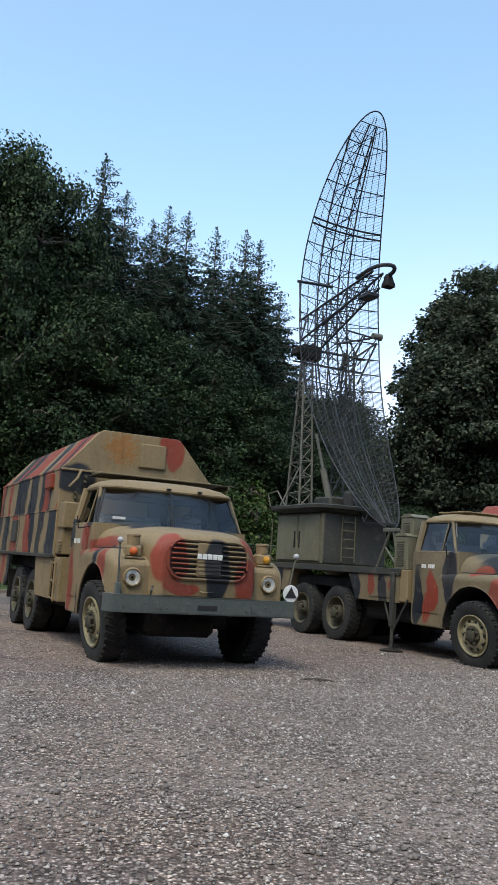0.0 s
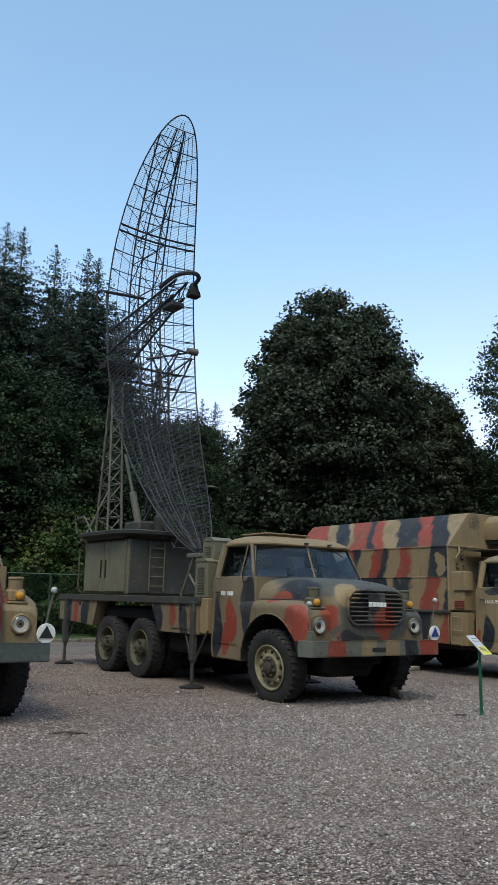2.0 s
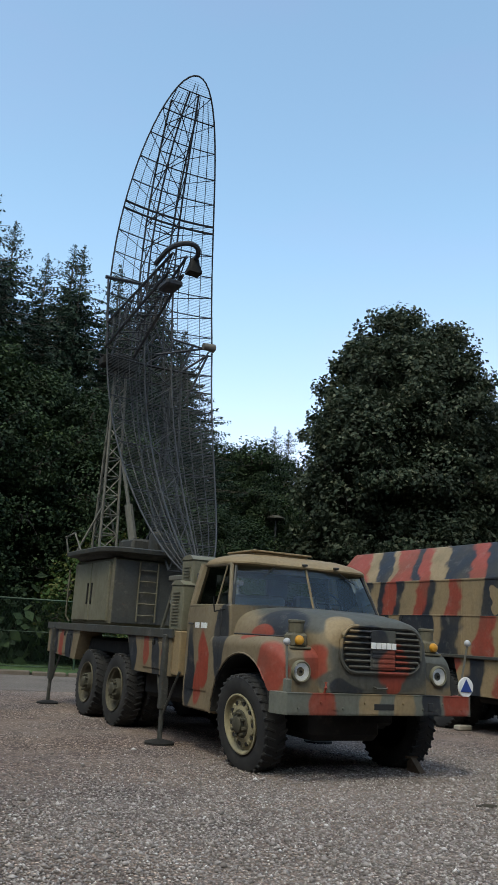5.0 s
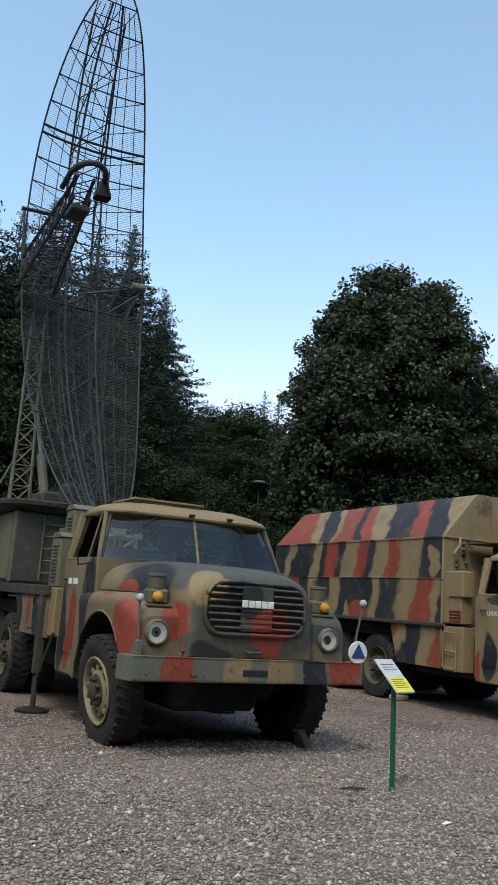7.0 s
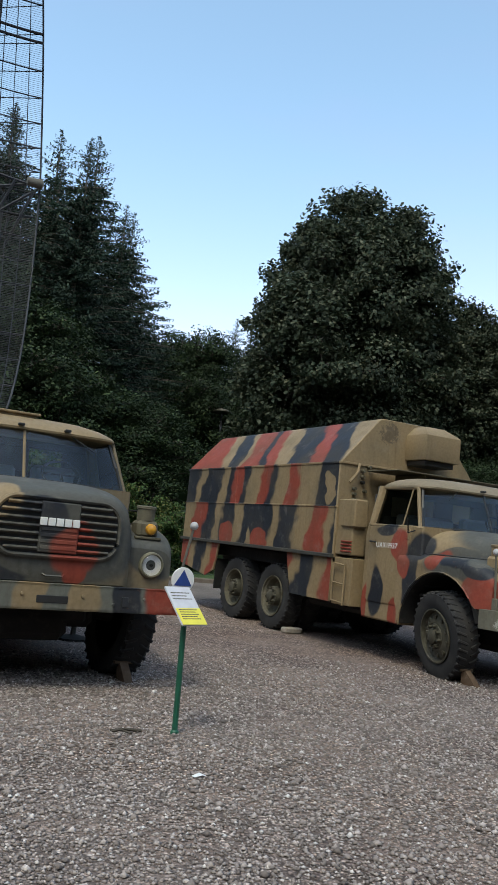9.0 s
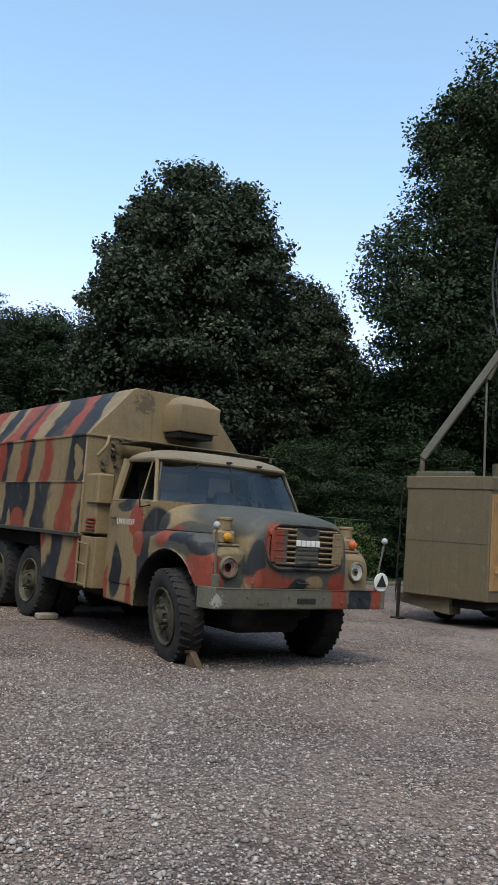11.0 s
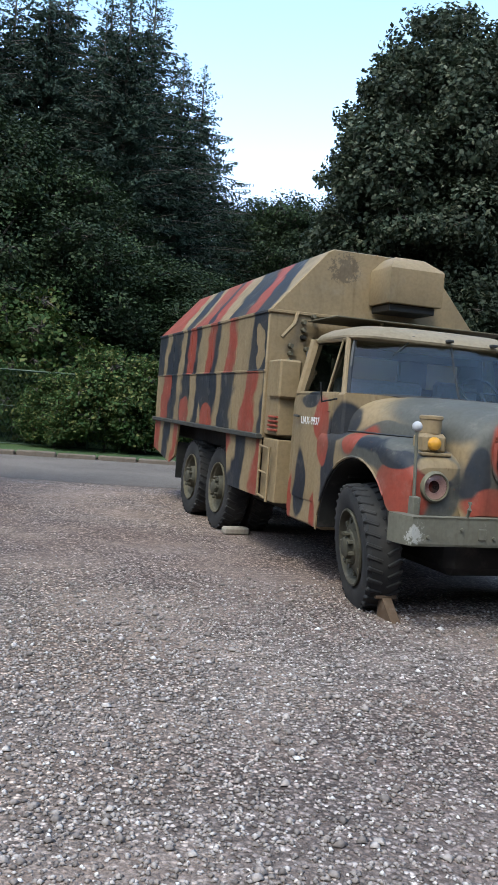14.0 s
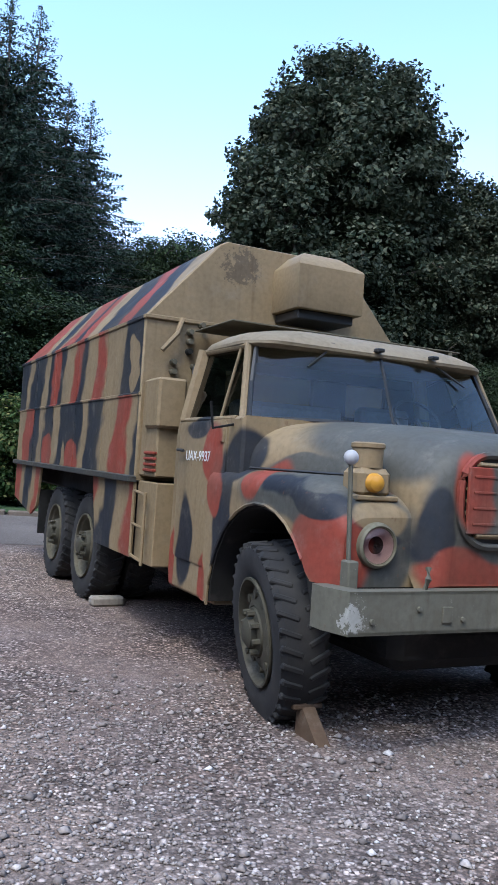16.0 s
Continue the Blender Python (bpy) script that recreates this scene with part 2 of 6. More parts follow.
def blob_list(which):
    b = {
        "C": [(GREY, 0, 0.5, 1.66, 1.2, 0.85, 0.35), (GREY, 0, -0.1, 1.2, 0.98, 0.3, 0.6), (GREY, -1.05, 0.6, 1.3, 0.35, 0.7, 0.2), (GREY, -0.92, 0.1, 1.1, 0.25, 0.3, 0.32),
              (SAND, -0.88, 0.1, 1.24, 0.16, 0.2, 0.09), (DARK, -0.9, 0.1, 1.14, 0.2, 0.12, 0.045), (DARK, -0.6, 0.0, 1.2, 0.1, 0.3, 0.16), (RED, -0.45, 0.0, 0.96, 0.27, 0.35, 0.15), (DARK, -0.72, -0.05, 1.12, 0.13, 0.25, 0.2),
              (SAND, 0.1, -0.1, 0.92, 0.2, 0.3, 0.12), (DARK, -0.12, -0.1, 0.93, 0.14, 0.3, 0.12), (RED, 0.5, -0.1, 0.93, 0.14, 0.3, 0.16), (DARK, 0.0, -0.1, 1.5, 0.16, 0.2, 0.07), (SAND, 0.42, -0.1, 1.33, 0.16, 0.2, 0.22), (RED, -0.42, -0.1, 1.34, 0.13, 0.2, 0.2), (DARK, -0.08, -0.1, 1.17, 0.16, 0.2, 0.07),
              (RED, -1.15, 0.26, 1.06, 0.22, 0.26, 0.2), (DARK, -1.12, 0.72, 1.33, 0.24, 0.27, 0.11), (DARK, -1.15, 0.35, 1.28, 0.2, 0.24, 0.08), (GREY, -1.1, 0.9, 1.42, 0.3, 0.35, 0.08), (RED, -1.1, 1.1, 1.34, 0.25, 0.14, 0.14), (DARK, -1.15, 1.48, 1.15, 0.3, 0.15, 0.38),
              (SAND, -1.1, 1.15, 1.62, 0.2, 0.3, 0.14), (DARK, -1.12, 1.36, 1.5, 0.3, 0.14, 0.17), (RED, -1.15, 1.72, 1.48, 0.3, 0.16, 0.2), (RED, -1.15, 1.62, 1.26, 0.3, 0.13, 0.12), (RED, -1.15, 1.8, 0.66, 0.3, 0.13, 0.2),
              (DARK, -1.15, 2.24, 0.85, 0.3, 0.13, 0.38), (DARK, -1.15, 2.02, 1.66, 0.3, 0.22, 0.1), (RED, -1.15, 2.48, 0.6, 0.3, 0.07, 0.4)],
        "B": [(GREY, 0.05, 0.0, 1.3, 0.7, 0.3, 0.46), (GREY, 0, 0.7, 1.78, 1.1, 1.0, 0.3), (GREY, 0, 0.3, 1.55, 0.85, 0.5, 0.14), (DARK, -0.8, 0.75, 1.55, 0.25, 0.4, 0.18), (RED, -0.75, -0.05, 1.2, 0.13, 0.4, 0.2), (SAND, -0.5, 0.0, 1.5, 0.2, 0.25, 0.2), (GREY, -0.4, 0.0, 1.0, 0.4, 0.3, 0.16), (RED, 0.12, -0.1, 1.15, 0.24, 0.25, 0.22), (DARK, -0.1, -0.1, 1.42, 0.2, 0.25, 0.16),
              (DARK, -0.45, -0.1, 0.95, 0.2, 0.3, 0.1), (RED, 0.15, -0.1, 0.95, 0.13, 0.3, 0.12), (RED, -1.15, 0.35, 1.12, 0.22, 0.22, 0.28), (RED, -1.1, 0.95, 1.42, 0.3, 0.2, 0.09), (DARK, -1.15, 1.5, 1.35, 0.3, 0.14, 0.4), (RED, -1.15, 1.98, 1.08, 0.3, 0.15, 0.32), (RED, -1.15, 2.15, 0.8, 0.3, 0.11, 0.3),
              (DARK, -1.15, 2.38, 0.95, 0.3, 0.13, 0.5), (GREY, 0.9, 0.2, 1.2, 0.3, 0.3, 0.25), (DARK, -1.15, 3.25, 1.0, 0.4, 0.14, 0.4), (RED, -1.15, 3.62, 1.15, 0.4, 0.12, 0.25), (DARK, -1.15, 7.1, 1.1, 0.4, 0.14, 0.4), (DARK, -1.15, 4.15, 1.1, 0.4, 0.15, 0.4), (RED, -1.15, 4.42, 1.1, 0.4, 0.1, 0.4), (DARK, -1.15, 7.9, 1.1, 0.4, 0.13, 0.4), (RED, -1.15, 7.5, 1.0, 0.4, 0.12, 0.3), (RED, -1.0, 3.0, 1.1, 0.3, 0.12, 0.15)],
        "A": [(RED, -0.52, -0.1, 1.32, 0.26, 0.4, 0.3), (RED, -0.35, -0.1, 1.02, 0.22, 0.3, 0.1), (RED, 0.55, -0.1, 1.1, 0.2, 0.3, 0.24), (RED, 0.7, 0.2, 1.5, 0.25, 0.35, 0.2), (DARK, 0.1, -0.1, 1.15, 0.17, 0.3, 0.5), (DARK, -0.3, 0.95, 1.8, 0.6, 0.3, 0.25), (DARK, 0.35, 0.7, 1.75, 0.5, 0.2, 0.25), (GREY, 0.1, 1.3, 1.8, 0.9, 0.25, 0.2),
              (RED, -1.15, 0.62, 1.12, 0.25, 0.2, 0.3), (RED, -1.05, 1.15, 1.45, 0.3, 0.3, 0.12), (DARK, -1.1, 0.95, 1.25, 0.2, 0.12, 0.2), (RED, -1.05, 1.62, 1.55, 0.3, 0.15, 0.25), (DARK, -1.0, 1.55, 1.85, 0.3, 0.2, 0.2), (RED, -1.15, 2.35, 0.9, 0.3, 0.14, 0.5), (DARK, -1.15, 1.8, 0.7, 0.3, 0.13, 0.3), (DARK, -1.15, 2.42, 1.6, 0.3, 0.2, 0.2),
              (RED, -0.85, -0.1, 1.45, 0.14, 0.4, 0.1), (RED, 0.55, 3.0, 3.05, 0.17, 0.3, 0.35), (DARK, -1.0, 3.1, 2.45, 0.35, 0.3, 0.25)],
    }
    return b[which]


STAIN = {"A": [((0.3, 0.13, 0.03), -0.28, 3.1, 2.98, 0.6, 0.9)], "C": [((0.045, 0.038, 0.03), -0.42, 3.1, 3.1, 0.36, 0.6)]}
CAMO = {k: camo("camouflage_paint_" + k.lower(), SAND, blob_list(k), flip=k == "A", stains=STAIN[k]) for k in "AC"}
CAMO["B"] = camo("camouflage_paint_deck", (0.185, 0.145, 0.09), blob_list("B"), stripes=False)
SAND_M = painted("sand_paint", SAND)
BUMPER_M = {
    "A": painted("grey_green_paint", (0.085, 0.097, 0.095), 0.5),
    "B": camo("bumper_paint_b", (0.13, 0.135, 0.115), [(RED, -0.75, 0, 0.76, 0.17, 0.6, 0.3), (RED, 0.98, 0, 0.76, 0.18, 0.6, 0.3), (SAND, -0.2, 0, 0.76, 0.13, 0.6, 0.3), (SAND, 0.28, 0, 0.76, 0.16, 0.6, 0.3), (DARK, 0.65, 0, 0.76, 0.12, 0.6, 0.3)], False),
    "C": camo("bumper_paint_c", (0.125, 0.12, 0.092), [(RED, 0.5, 0, 0.76, 0.1, 0.6, 0.3), (RED, 1.02, 0, 0.76, 0.09, 0.6, 0.3), (DARK, 0.78, 0, 0.76, 0.15, 0.6, 0.3)], False, stains=[((0.6, 0.6, 0.57), -1.14, -0.05, 0.77, 0.14, 0.5)]),
}
OLIVE_M = painted("dull_olive_paint", (0.11, 0.1, 0.068), 0.6, 0.9)
OLIVE_DARK_M = painted("dark_grey_paint", (0.045, 0.046, 0.043), 0.6, 0.7)
OLIVE_PALE_M = painted("pale_drab_paint", (0.15, 0.142, 0.098), 0.55, 1.0)
TAN_M = painted("tan_paint", (0.135, 0.108, 0.066), 0.5, 0.8)
ROOF_M = painted("faded_sand_paint", (0.23, 0.185, 0.12), 0.55, 0.8)
STEEL_M = painted("antenna_grey_paint", (0.034, 0.038, 0.046), 0.55, 0.4)
SCREEN_M = painted("screen_wire", (0.05, 0.055, 0.055), 0.55, 0.3)
PALE_STEEL_M = painted("pale_grey_paint", (0.125, 0.12, 0.1), 0.55, 0.7)
CHASSIS_M = painted("black_chassis", (0.012, 0.012, 0.012), 0.8, 0.15)
INTERIOR_M = painted("cab_lining", (0.05, 0.052, 0.055), 0.8, 0.2)
SEAT_M = painted("seat_vinyl", (0.3, 0.3, 0.29), 0.5, 0.1)


def rubber():
    m = Nodes("tyre_rubber", 0.85)
    dust = m.step(m.noise(5, 4), 0.4, 0.75, 0.0, 0.55)
    m.colour(m.mix(dust, (0.012, 0.012, 0.013), (0.045, 0.042, 0.038)))
    m.bump(m.noise(60, 2), 0.2, 0.004)
    return m.mat


def metal(name, col, rough):
    m = Nodes(name, rough, 1.0)
    m.colour(m.mix(m.step(m.noise(20, 3), 0.4, 0.7, 0, 0.3), col, (0.2, 0.18, 0.15)))
    return m.mat


def glassy(name, tint, see, gloss_rough=0.03, ior=1.45):
    """A pane: what shows through, tinted, under a reflection that grows at grazing angles."""
    m = Nodes(name)
    t = m.tree
    clear = t.nodes.new("ShaderNodeBsdfTransparent")
    clear.inputs[0].default_value = (*[c * see for c in tint], 1)
    gloss = t.nodes.new("ShaderNodeBsdfGlossy")
    gloss.inputs["Roughness"].default_value = gloss_rough
    fres = t.nodes.new("ShaderNodeFresnel")
    fres.inputs["IOR"].default_value = ior
    fac = m.math("ADD", m.math("MULTIPLY", fres.outputs[0], 1.0), m.step(m.noise(2.5, 3), 0.4, 0.8, 0.0, 0.04))
    mixer = t.nodes.new("ShaderNodeMixShader")
    t.links.new(fac, mixer.inputs[0])
    t.links.new(clear.outputs[0], mixer.inputs[1]), t.links.new(gloss.outputs[0], mixer.inputs[2])
    t.links.new(mixer.outputs[0], t.nodes["Material Output"].inputs["Surface"])
    return m.mat


def plain(name, col, rough=0.5):
    m = Nodes(name, rough)
    m.colour(m.mix(m.step(m.noise(14, 3), 0.35, 0.7, 0, 0.25), col, tuple(0.6 * c for c in col)))
    return m.mat


RUBBER_M = rubber()
# near-white base colour stands in for the brightness a mirror would reflect
REFLECTOR_WHITE_M = plain("lamp_gleam_white", (0.88, 0.88, 0.88), 0.12)
REFLECTOR_WHITE_M.node_tree.nodes["Principled BSDF"].inputs["Metallic"].default_value = 0.15
GLASS_M = glassy("window_glass", (0.75, 0.88, 1.0), 0.95, ior=1.6)
# dark tint carries the shade of the cab interior behind these panes
SIDE_GLASS_M = glassy("side_glass_with_cab_shade", (0.6, 0.7, 0.75), 0.3)
LENS_M = glassy("lamp_glass", (0.95, 0.97, 1.0), 0.9)
RED_LENS_M = glassy("smoked_lamp_glass", (0.55, 0.36, 0.36), 0.8)
AMBER_M = plain("amber_plastic", (0.55, 0.27, 0.03), 0.3)
ORANGE_M = plain("orange_plastic", (0.6, 0.13, 0.03), 0.3)
WHITE_M = plain("white_paint", (0.72, 0.72, 0.70))
BALL_M = plain("pale_grey_plastic", (0.42, 0.42, 0.43))
# real black parts, and the shade inside holes, slots and the grille
BLACK_M = plain("black_paint_and_hole_shade", (0.02, 0.02, 0.02))
BLUE_M = plain("blue_paint", (0.02, 0.05, 0.22))
GREEN_M = plain("green_paint", (0.014, 0.095, 0.056), 0.4)
YELLOW_M = plain("yellow_print", (0.75, 0.68, 0.08), 0.3)
PAPER_M = plain("grey_print", (0.55, 0.55, 0.58), 0.3)
RUST_M = painted("rusty_tan_paint", (0.38, 0.22, 0.09), 0.7, 1.0)


def gravel():
    m = Nodes("gravel", 0.95)
    m.bsdf.inputs["Specular IOR Level"].default_value = 0.12
    cell = m.voronoi(52, "Color")
    shade = m.split(cell)[0]
    size = m.voronoi(52, "Distance")
    stone = m.ramp(shade, [(0.0, (0.046, 0.04, 0.037)), (0.4, (0.172, 0.15, 0.138)), (0.8, (0.36, 0.32, 0.297)), (1.0, (0.78, 0.74, 0.70))])
    tone = m.mix(m.step(m.noise(0.5, 5, rough=0.65), 0.38, 0.62), (1.04, 0.96, 0.93), (1.12, 0.94, 0.82))
    stone = m.mix(1.0, stone, tone, "MULTIPLY")
    # shade of the gaps between stones, darkened in the colour
    stone = m.mix(m.step(size, 0.3, 0.75, 0.0, 0.7), stone, (0.055, 0.047, 0.043))
    fine = m.mix(m.step(m.noise(90, 3), 0.35, 0.65), (0.208, 0.163, 0.139), (0.395, 0.32, 0.278))
    c = m.mix(m.step(m.noise(0.8, 5, rough=0.65), 0.4, 0.66, 0.05, 0.7), stone, fine)
    c = m.mix(m.step(m.noise(0.27, 5, rough=0.65), 0.46, 0.6, 0.0, 0.45), c, (0.57, 0.54, 0.58), "MULTIPLY")
    c = m.mix(m.step(m.noise(1.6, 4), 0.5, 0.7, 0.0, 0.35), c, (0.6, 0.5, 0.44), "MULTIPLY")
    # hand-sized heaps of darker and paler chippings
    heap = m.split(m.voronoi(19, "Color"))[1]
    c = m.mix(m.step(heap, 0.1, 0.9, 0.0, 0.42), c, (0.5, 0.47, 0.46), "MULTIPLY")
    m.colour(c)
    m.bump(m.math("ADD", m.math("SUBTRACT", 1.0, size), m.noise(70, 3)), 0.55, 0.016)
    return m.mat


def pebble():
    m = Nodes("pebble", 0.9)
    m.bsdf.inputs["Specular IOR Level"].default_value = 0.12
    c = m.ramp(m.island(), [(0.0, (0.15, 0.128, 0.118)), (0.45, (0.27, 0.232, 0.212)), (0.85, (0.42, 0.37, 0.34)), (0.96, (0.56, 0.50, 0.47)), (1.0, (0.72, 0.69, 0.67))])
    m.colour(m.mix(m.step(m.noise(70, 3), 0.3, 0.7, 0, 0.35), c, (0.14, 0.12, 0.11)))
    return m.mat


def asphalt():
    m = Nodes("old_asphalt", 0.95)
    m.bsdf.inputs["Specular IOR Level"].default_value = 0.1
    c = m.mix(m.step(m.noise(0.5, 5), 0.3, 0.7), (0.1, 0.084, 0.073), (0.148, 0.125, 0.11))
    c = m.mix(m.step(m.noise(120, 2), 0.45, 0.7, 0, 0.5), c, (0.28, 0.27, 0.26))
    m.colour(c)
    m.bump(m.noise(150, 2), 0.4, 0.005)
    return m.mat


def lawn():
    m = Nodes("lawn", 0.9)
    c = m.mix(m.step(m.noise(0.4, 4), 0.35, 0.65), (0.035, 0.075, 0.018), (0.07, 0.12, 0.03))
    m.colour(m.mix(m.step(m.noise(40, 2), 0.4, 0.7, 0, 0.5), c, (0.02, 0.045, 0.012)))
    m.bump(m.noise(60, 3), 0.8, 0.05)
    return m.mat


def foliage(name, dark, mid, light, through_leaf=0.25):
    m = Nodes(name, 0.7)
    m.bsdf.inputs["Specular IOR Level"].default_value = 0.25
    r = m.island()
    c = m.ramp(r, [(0.0, dark), (0.55, mid), (1.0, light)])
    c = m.mix(m.step(m.noise(0.55, 3), 0.35, 0.7), c, tuple(0.5 * v for v in mid))
    m.colour(c)
    m.bsdf.inputs["Transmission Weight"].default_value = 0.0
    t = m.tree
    tr = t.nodes.new("ShaderNodeBsdfTranslucent")
    t.links.new(c, tr.inputs[0])
    mixer = t.nodes.new("ShaderNodeMixShader")
    mixer.inputs[0].default_value = through_leaf
    t.links.new(m.bsdf.outputs[0], mixer.inputs[1]), t.links.new(tr.outputs[0], mixer.inputs[2])
    t.links.new(mixer.outputs[0], t.nodes["Material Output"].inputs["Surface"])
    return m.mat


def bark():
    m = Nodes("bark", 0.95)
    m.colour(m.mix(m.noise(6, 5), (0.035, 0.03, 0.022), (0.11, 0.095, 0.075)))
    m.bump(m.noise(12, 5), 0.9, 0.05)
    return m.mat


GRAVEL_M, PEBBLE_M, ASPHALT_M, LAWN_M, BARK_M = gravel(), pebble(), asphalt(), lawn(), bark()
# the palest maple tone has grey highlights of lit leaves in its colour
MAPLE_M = foliage("maple_leaves", (0.02, 0.032, 0.018), (0.042, 0.06, 0.034), (0.15, 0.16, 0.105))
SPRUCE_M = foliage("spruce_needles", (0.010, 0.023, 0.014), (0.021, 0.042, 0.026), (0.048, 0.075, 0.046), 0.08)
WOOD_M = foliage("mixed_leaves", (0.010, 0.02, 0.009), (0.026, 0.048, 0.018), (0.072, 0.108, 0.042), 0.15)
BUSH_M = foliage("shrub_leaves", (0.03, 0.058, 0.016), (0.055, 0.105, 0.027), (0.16, 0.15, 0.05))
STONE_M = painted("kerb_stone", (0.30, 0.27, 0.23), 0.9, 0.9)
KERB_M = painted("mossy_brown_stone", (0.15, 0.12, 0.095), 0.9, 1.0)
FENCE_M = painted("fence_green", (0.03, 0.06, 0.035), 0.5, 0.5)
TIMBER_M = painted("rusty_brown_steel", (0.10, 0.065, 0.042), 0.85, 0.8)


# ---- mesh building ----
class G:
    """Collects vertices and faces of one part."""

    def __init__(self):
        self.v, self.f = [], []

    def add(self, verts, faces):
        n = len(self.v)
        self.v += [tuple(p) for p in verts]
        self.f += [tuple(i + n for i in f) for f in faces]
        return self

    def box(self, x0, x1, y0, y1, z0, z1, b=0.008, m=None):
        """A box with chamfered edges."""
        c, h = ((x0 + x1) / 2, (y0 + y1) / 2, (z0 + z1) / 2), (abs(x1 - x0) / 2, abs(y1 - y0) / 2, abs(z1 - z0) / 2)
        b = min(b, 0.45 * min(h))
        vs, key = [], {}
        for sx in (-1, 1):
            for sy in (-1, 1):
                for sz in (-1, 1):
                    s = (sx, sy, sz)
                    for a in range(3):
                        key[s, a] = len(vs)
                        vs.append(Vector([c[k] + s[k] * (h[k] - (0 if k == a else b)) for k in range(3)]))
        fs = []
        for a in range(3):
            o = [k for k in range(3) if k != a]
            for sa in (-1, 1):
                ring = []
                for p, q in ((-1, -1), (1, -1), (1, 1), (-1, 1)):
                    s = [0, 0, 0]
                    s[a], s[o[0]], s[o[1]] = sa, p, q
                    ring.append(key[tuple(s), a])
                fs.append(ring)
            for p in (-1, 1):
                for q in (-1, 1):
                    s, t = [0, 0, 0], [0, 0, 0]
                    s[a], s[o[0]], s[o[1]] = -1, p, q
                    t[a], t[o[0]], t[o[1]] = 1, p, q
                    fs.append([key[tuple(s), o[0]], key[tuple(t), o[0]], key[tuple(t), o[1]], key[tuple(s), o[1]]])
        for sx in (-1, 1):
            for sy in (-1, 1):
                for sz in (-1, 1):
                    fs.append([key[(sx, sy, sz), a] for a in range(3)])
        return self.add([m @ v for v in vs] if m else vs, fs)

    def tube(self, pts, r, seg=6, closed=False):
        pts = [Vector(p) for p in pts]
        n = len(pts)
        rs = r if isinstance(r, (list, tuple)) else [r] * n
        vs, fs = [], []
        for i, p in enumerate(pts):
            a, b = pts[i - 1] if (i or closed) else p, pts[(i + 1) % n] if (i + 1 < n or closed) else p
            d = (b - a).normalized()
            u = d.cross(Vector((0, 0, 1)) if abs(d.z) < 0.95 else Vector((1, 0, 0))).normalized()
            w = d.cross(u)
            vs += [p + rs[i] * (math.cos(6.28319 * k / seg) * u + math.sin(6.28319 * k / seg) * w) for k in range(seg)]
        for i in range(n if closed else n - 1):
            j = (i + 1) % n
            fs += [(i * seg + k, i * seg + (k + 1) % seg, j * seg + (k + 1) % seg, j * seg + k) for k in range(seg)]
        if not closed:
            fs += [tuple(range(seg)), tuple(range((n - 1) * seg, n * seg))]
        return self.add(vs, fs)

    def rings(self, rings, closed=True, caps=True):
        """Skins a row of rings with the same number of points."""
        k, vs, fs = len(rings[0]), [p for r in rings for p in r], []
        for i in range(len(rings) - 1):
            fs += [(i * k + j, i * k + (j + 1) % k, (i + 1) * k + (j + 1) % k, (i + 1) * k + j) for j in range(k if closed else k - 1)]
        if caps:
            fs += [tuple(range(k)), tuple(range((len(rings) - 1) * k, len(rings) * k))]
        return self.add(vs, fs)

    def lathe(self, profile, centre, axis="x", seg=32, caps=True):
        """profile: rows of (radius, along)."""
        out = []
        for r, a in profile:
            ring = []
            for k in range(seg):
                c, s = r * math.cos(6.28319 * k / seg), r * math.sin(6.28319 * k / seg)
                ring.append(Vector(centre) + Vector((a, c, s) if axis == "x" else (c, a, s) if axis == "y" else (c, s, a)))
            out.append(ring)
        return self.rings(out, caps=caps)

    def prism(self, outline, x0, x1, axis="x"):
        """An outline of (y, z) pairs drawn out along x (or (x, z) along y, (x, y) along z)."""
        put = {"x": lambda a, p: (a, p[0], p[1]), "y": lambda a, p: (p[0], a, p[1]), "z": lambda a, p: (p[0], p[1], a)}[axis]
        return self.rings([[put(x0, p) for p in outline], [put(x1, p) for p in outline]])


def mesh_of(name, g, mat, smooth=32):
    me = bpy.data.meshes.new(name)
    me.from_pydata([tuple(v) for v in g.v], [], g.f)
    if smooth:
        bm = bmesh.new()
        bm.from_mesh(me)
        bmesh.ops.recalc_face_normals(bm, faces=bm.faces)
        for f in bm.faces:
            f.smooth = True
        for e in bm.edges:
            e.smooth = len(e.link_faces) == 2 and e.calc_face_angle(3.2) < radians(smooth)
        bm.to_mesh(me)
        bm.free()
    me.materials.append(mat)
    return me


def part(name, g, mat, parent, label="", smooth=32, face=None):
    ob = new(name, g if isinstance(g, bpy.types.Mesh) else mesh_of(name, g, mat, smooth))
    ob.parent = parent
    if face:
        way = sum((p.normal * p.area for p in ob.data.polygons), Vector())
        if way.dot(Vector(face)) < 0:
            ob.data.flip_normals()
    return tagged(ob, label=label)


def thing(name, label, category, m=None, group="", kind=""):
    ob = new(name)
    ob.empty_display_size = 0.2
    if m is not None:
        ob.matrix_basis = m
    return tagged(ob, label, category, group, kind)


def solid(name, g, mat, label, category, m=None, group="", kind="", smooth=32):
    ob = new(name, mesh_of(name, g, mat, smooth))
    if m is not None:
        ob.matrix_basis = m
    return tagged(ob, label, category, group, kind)


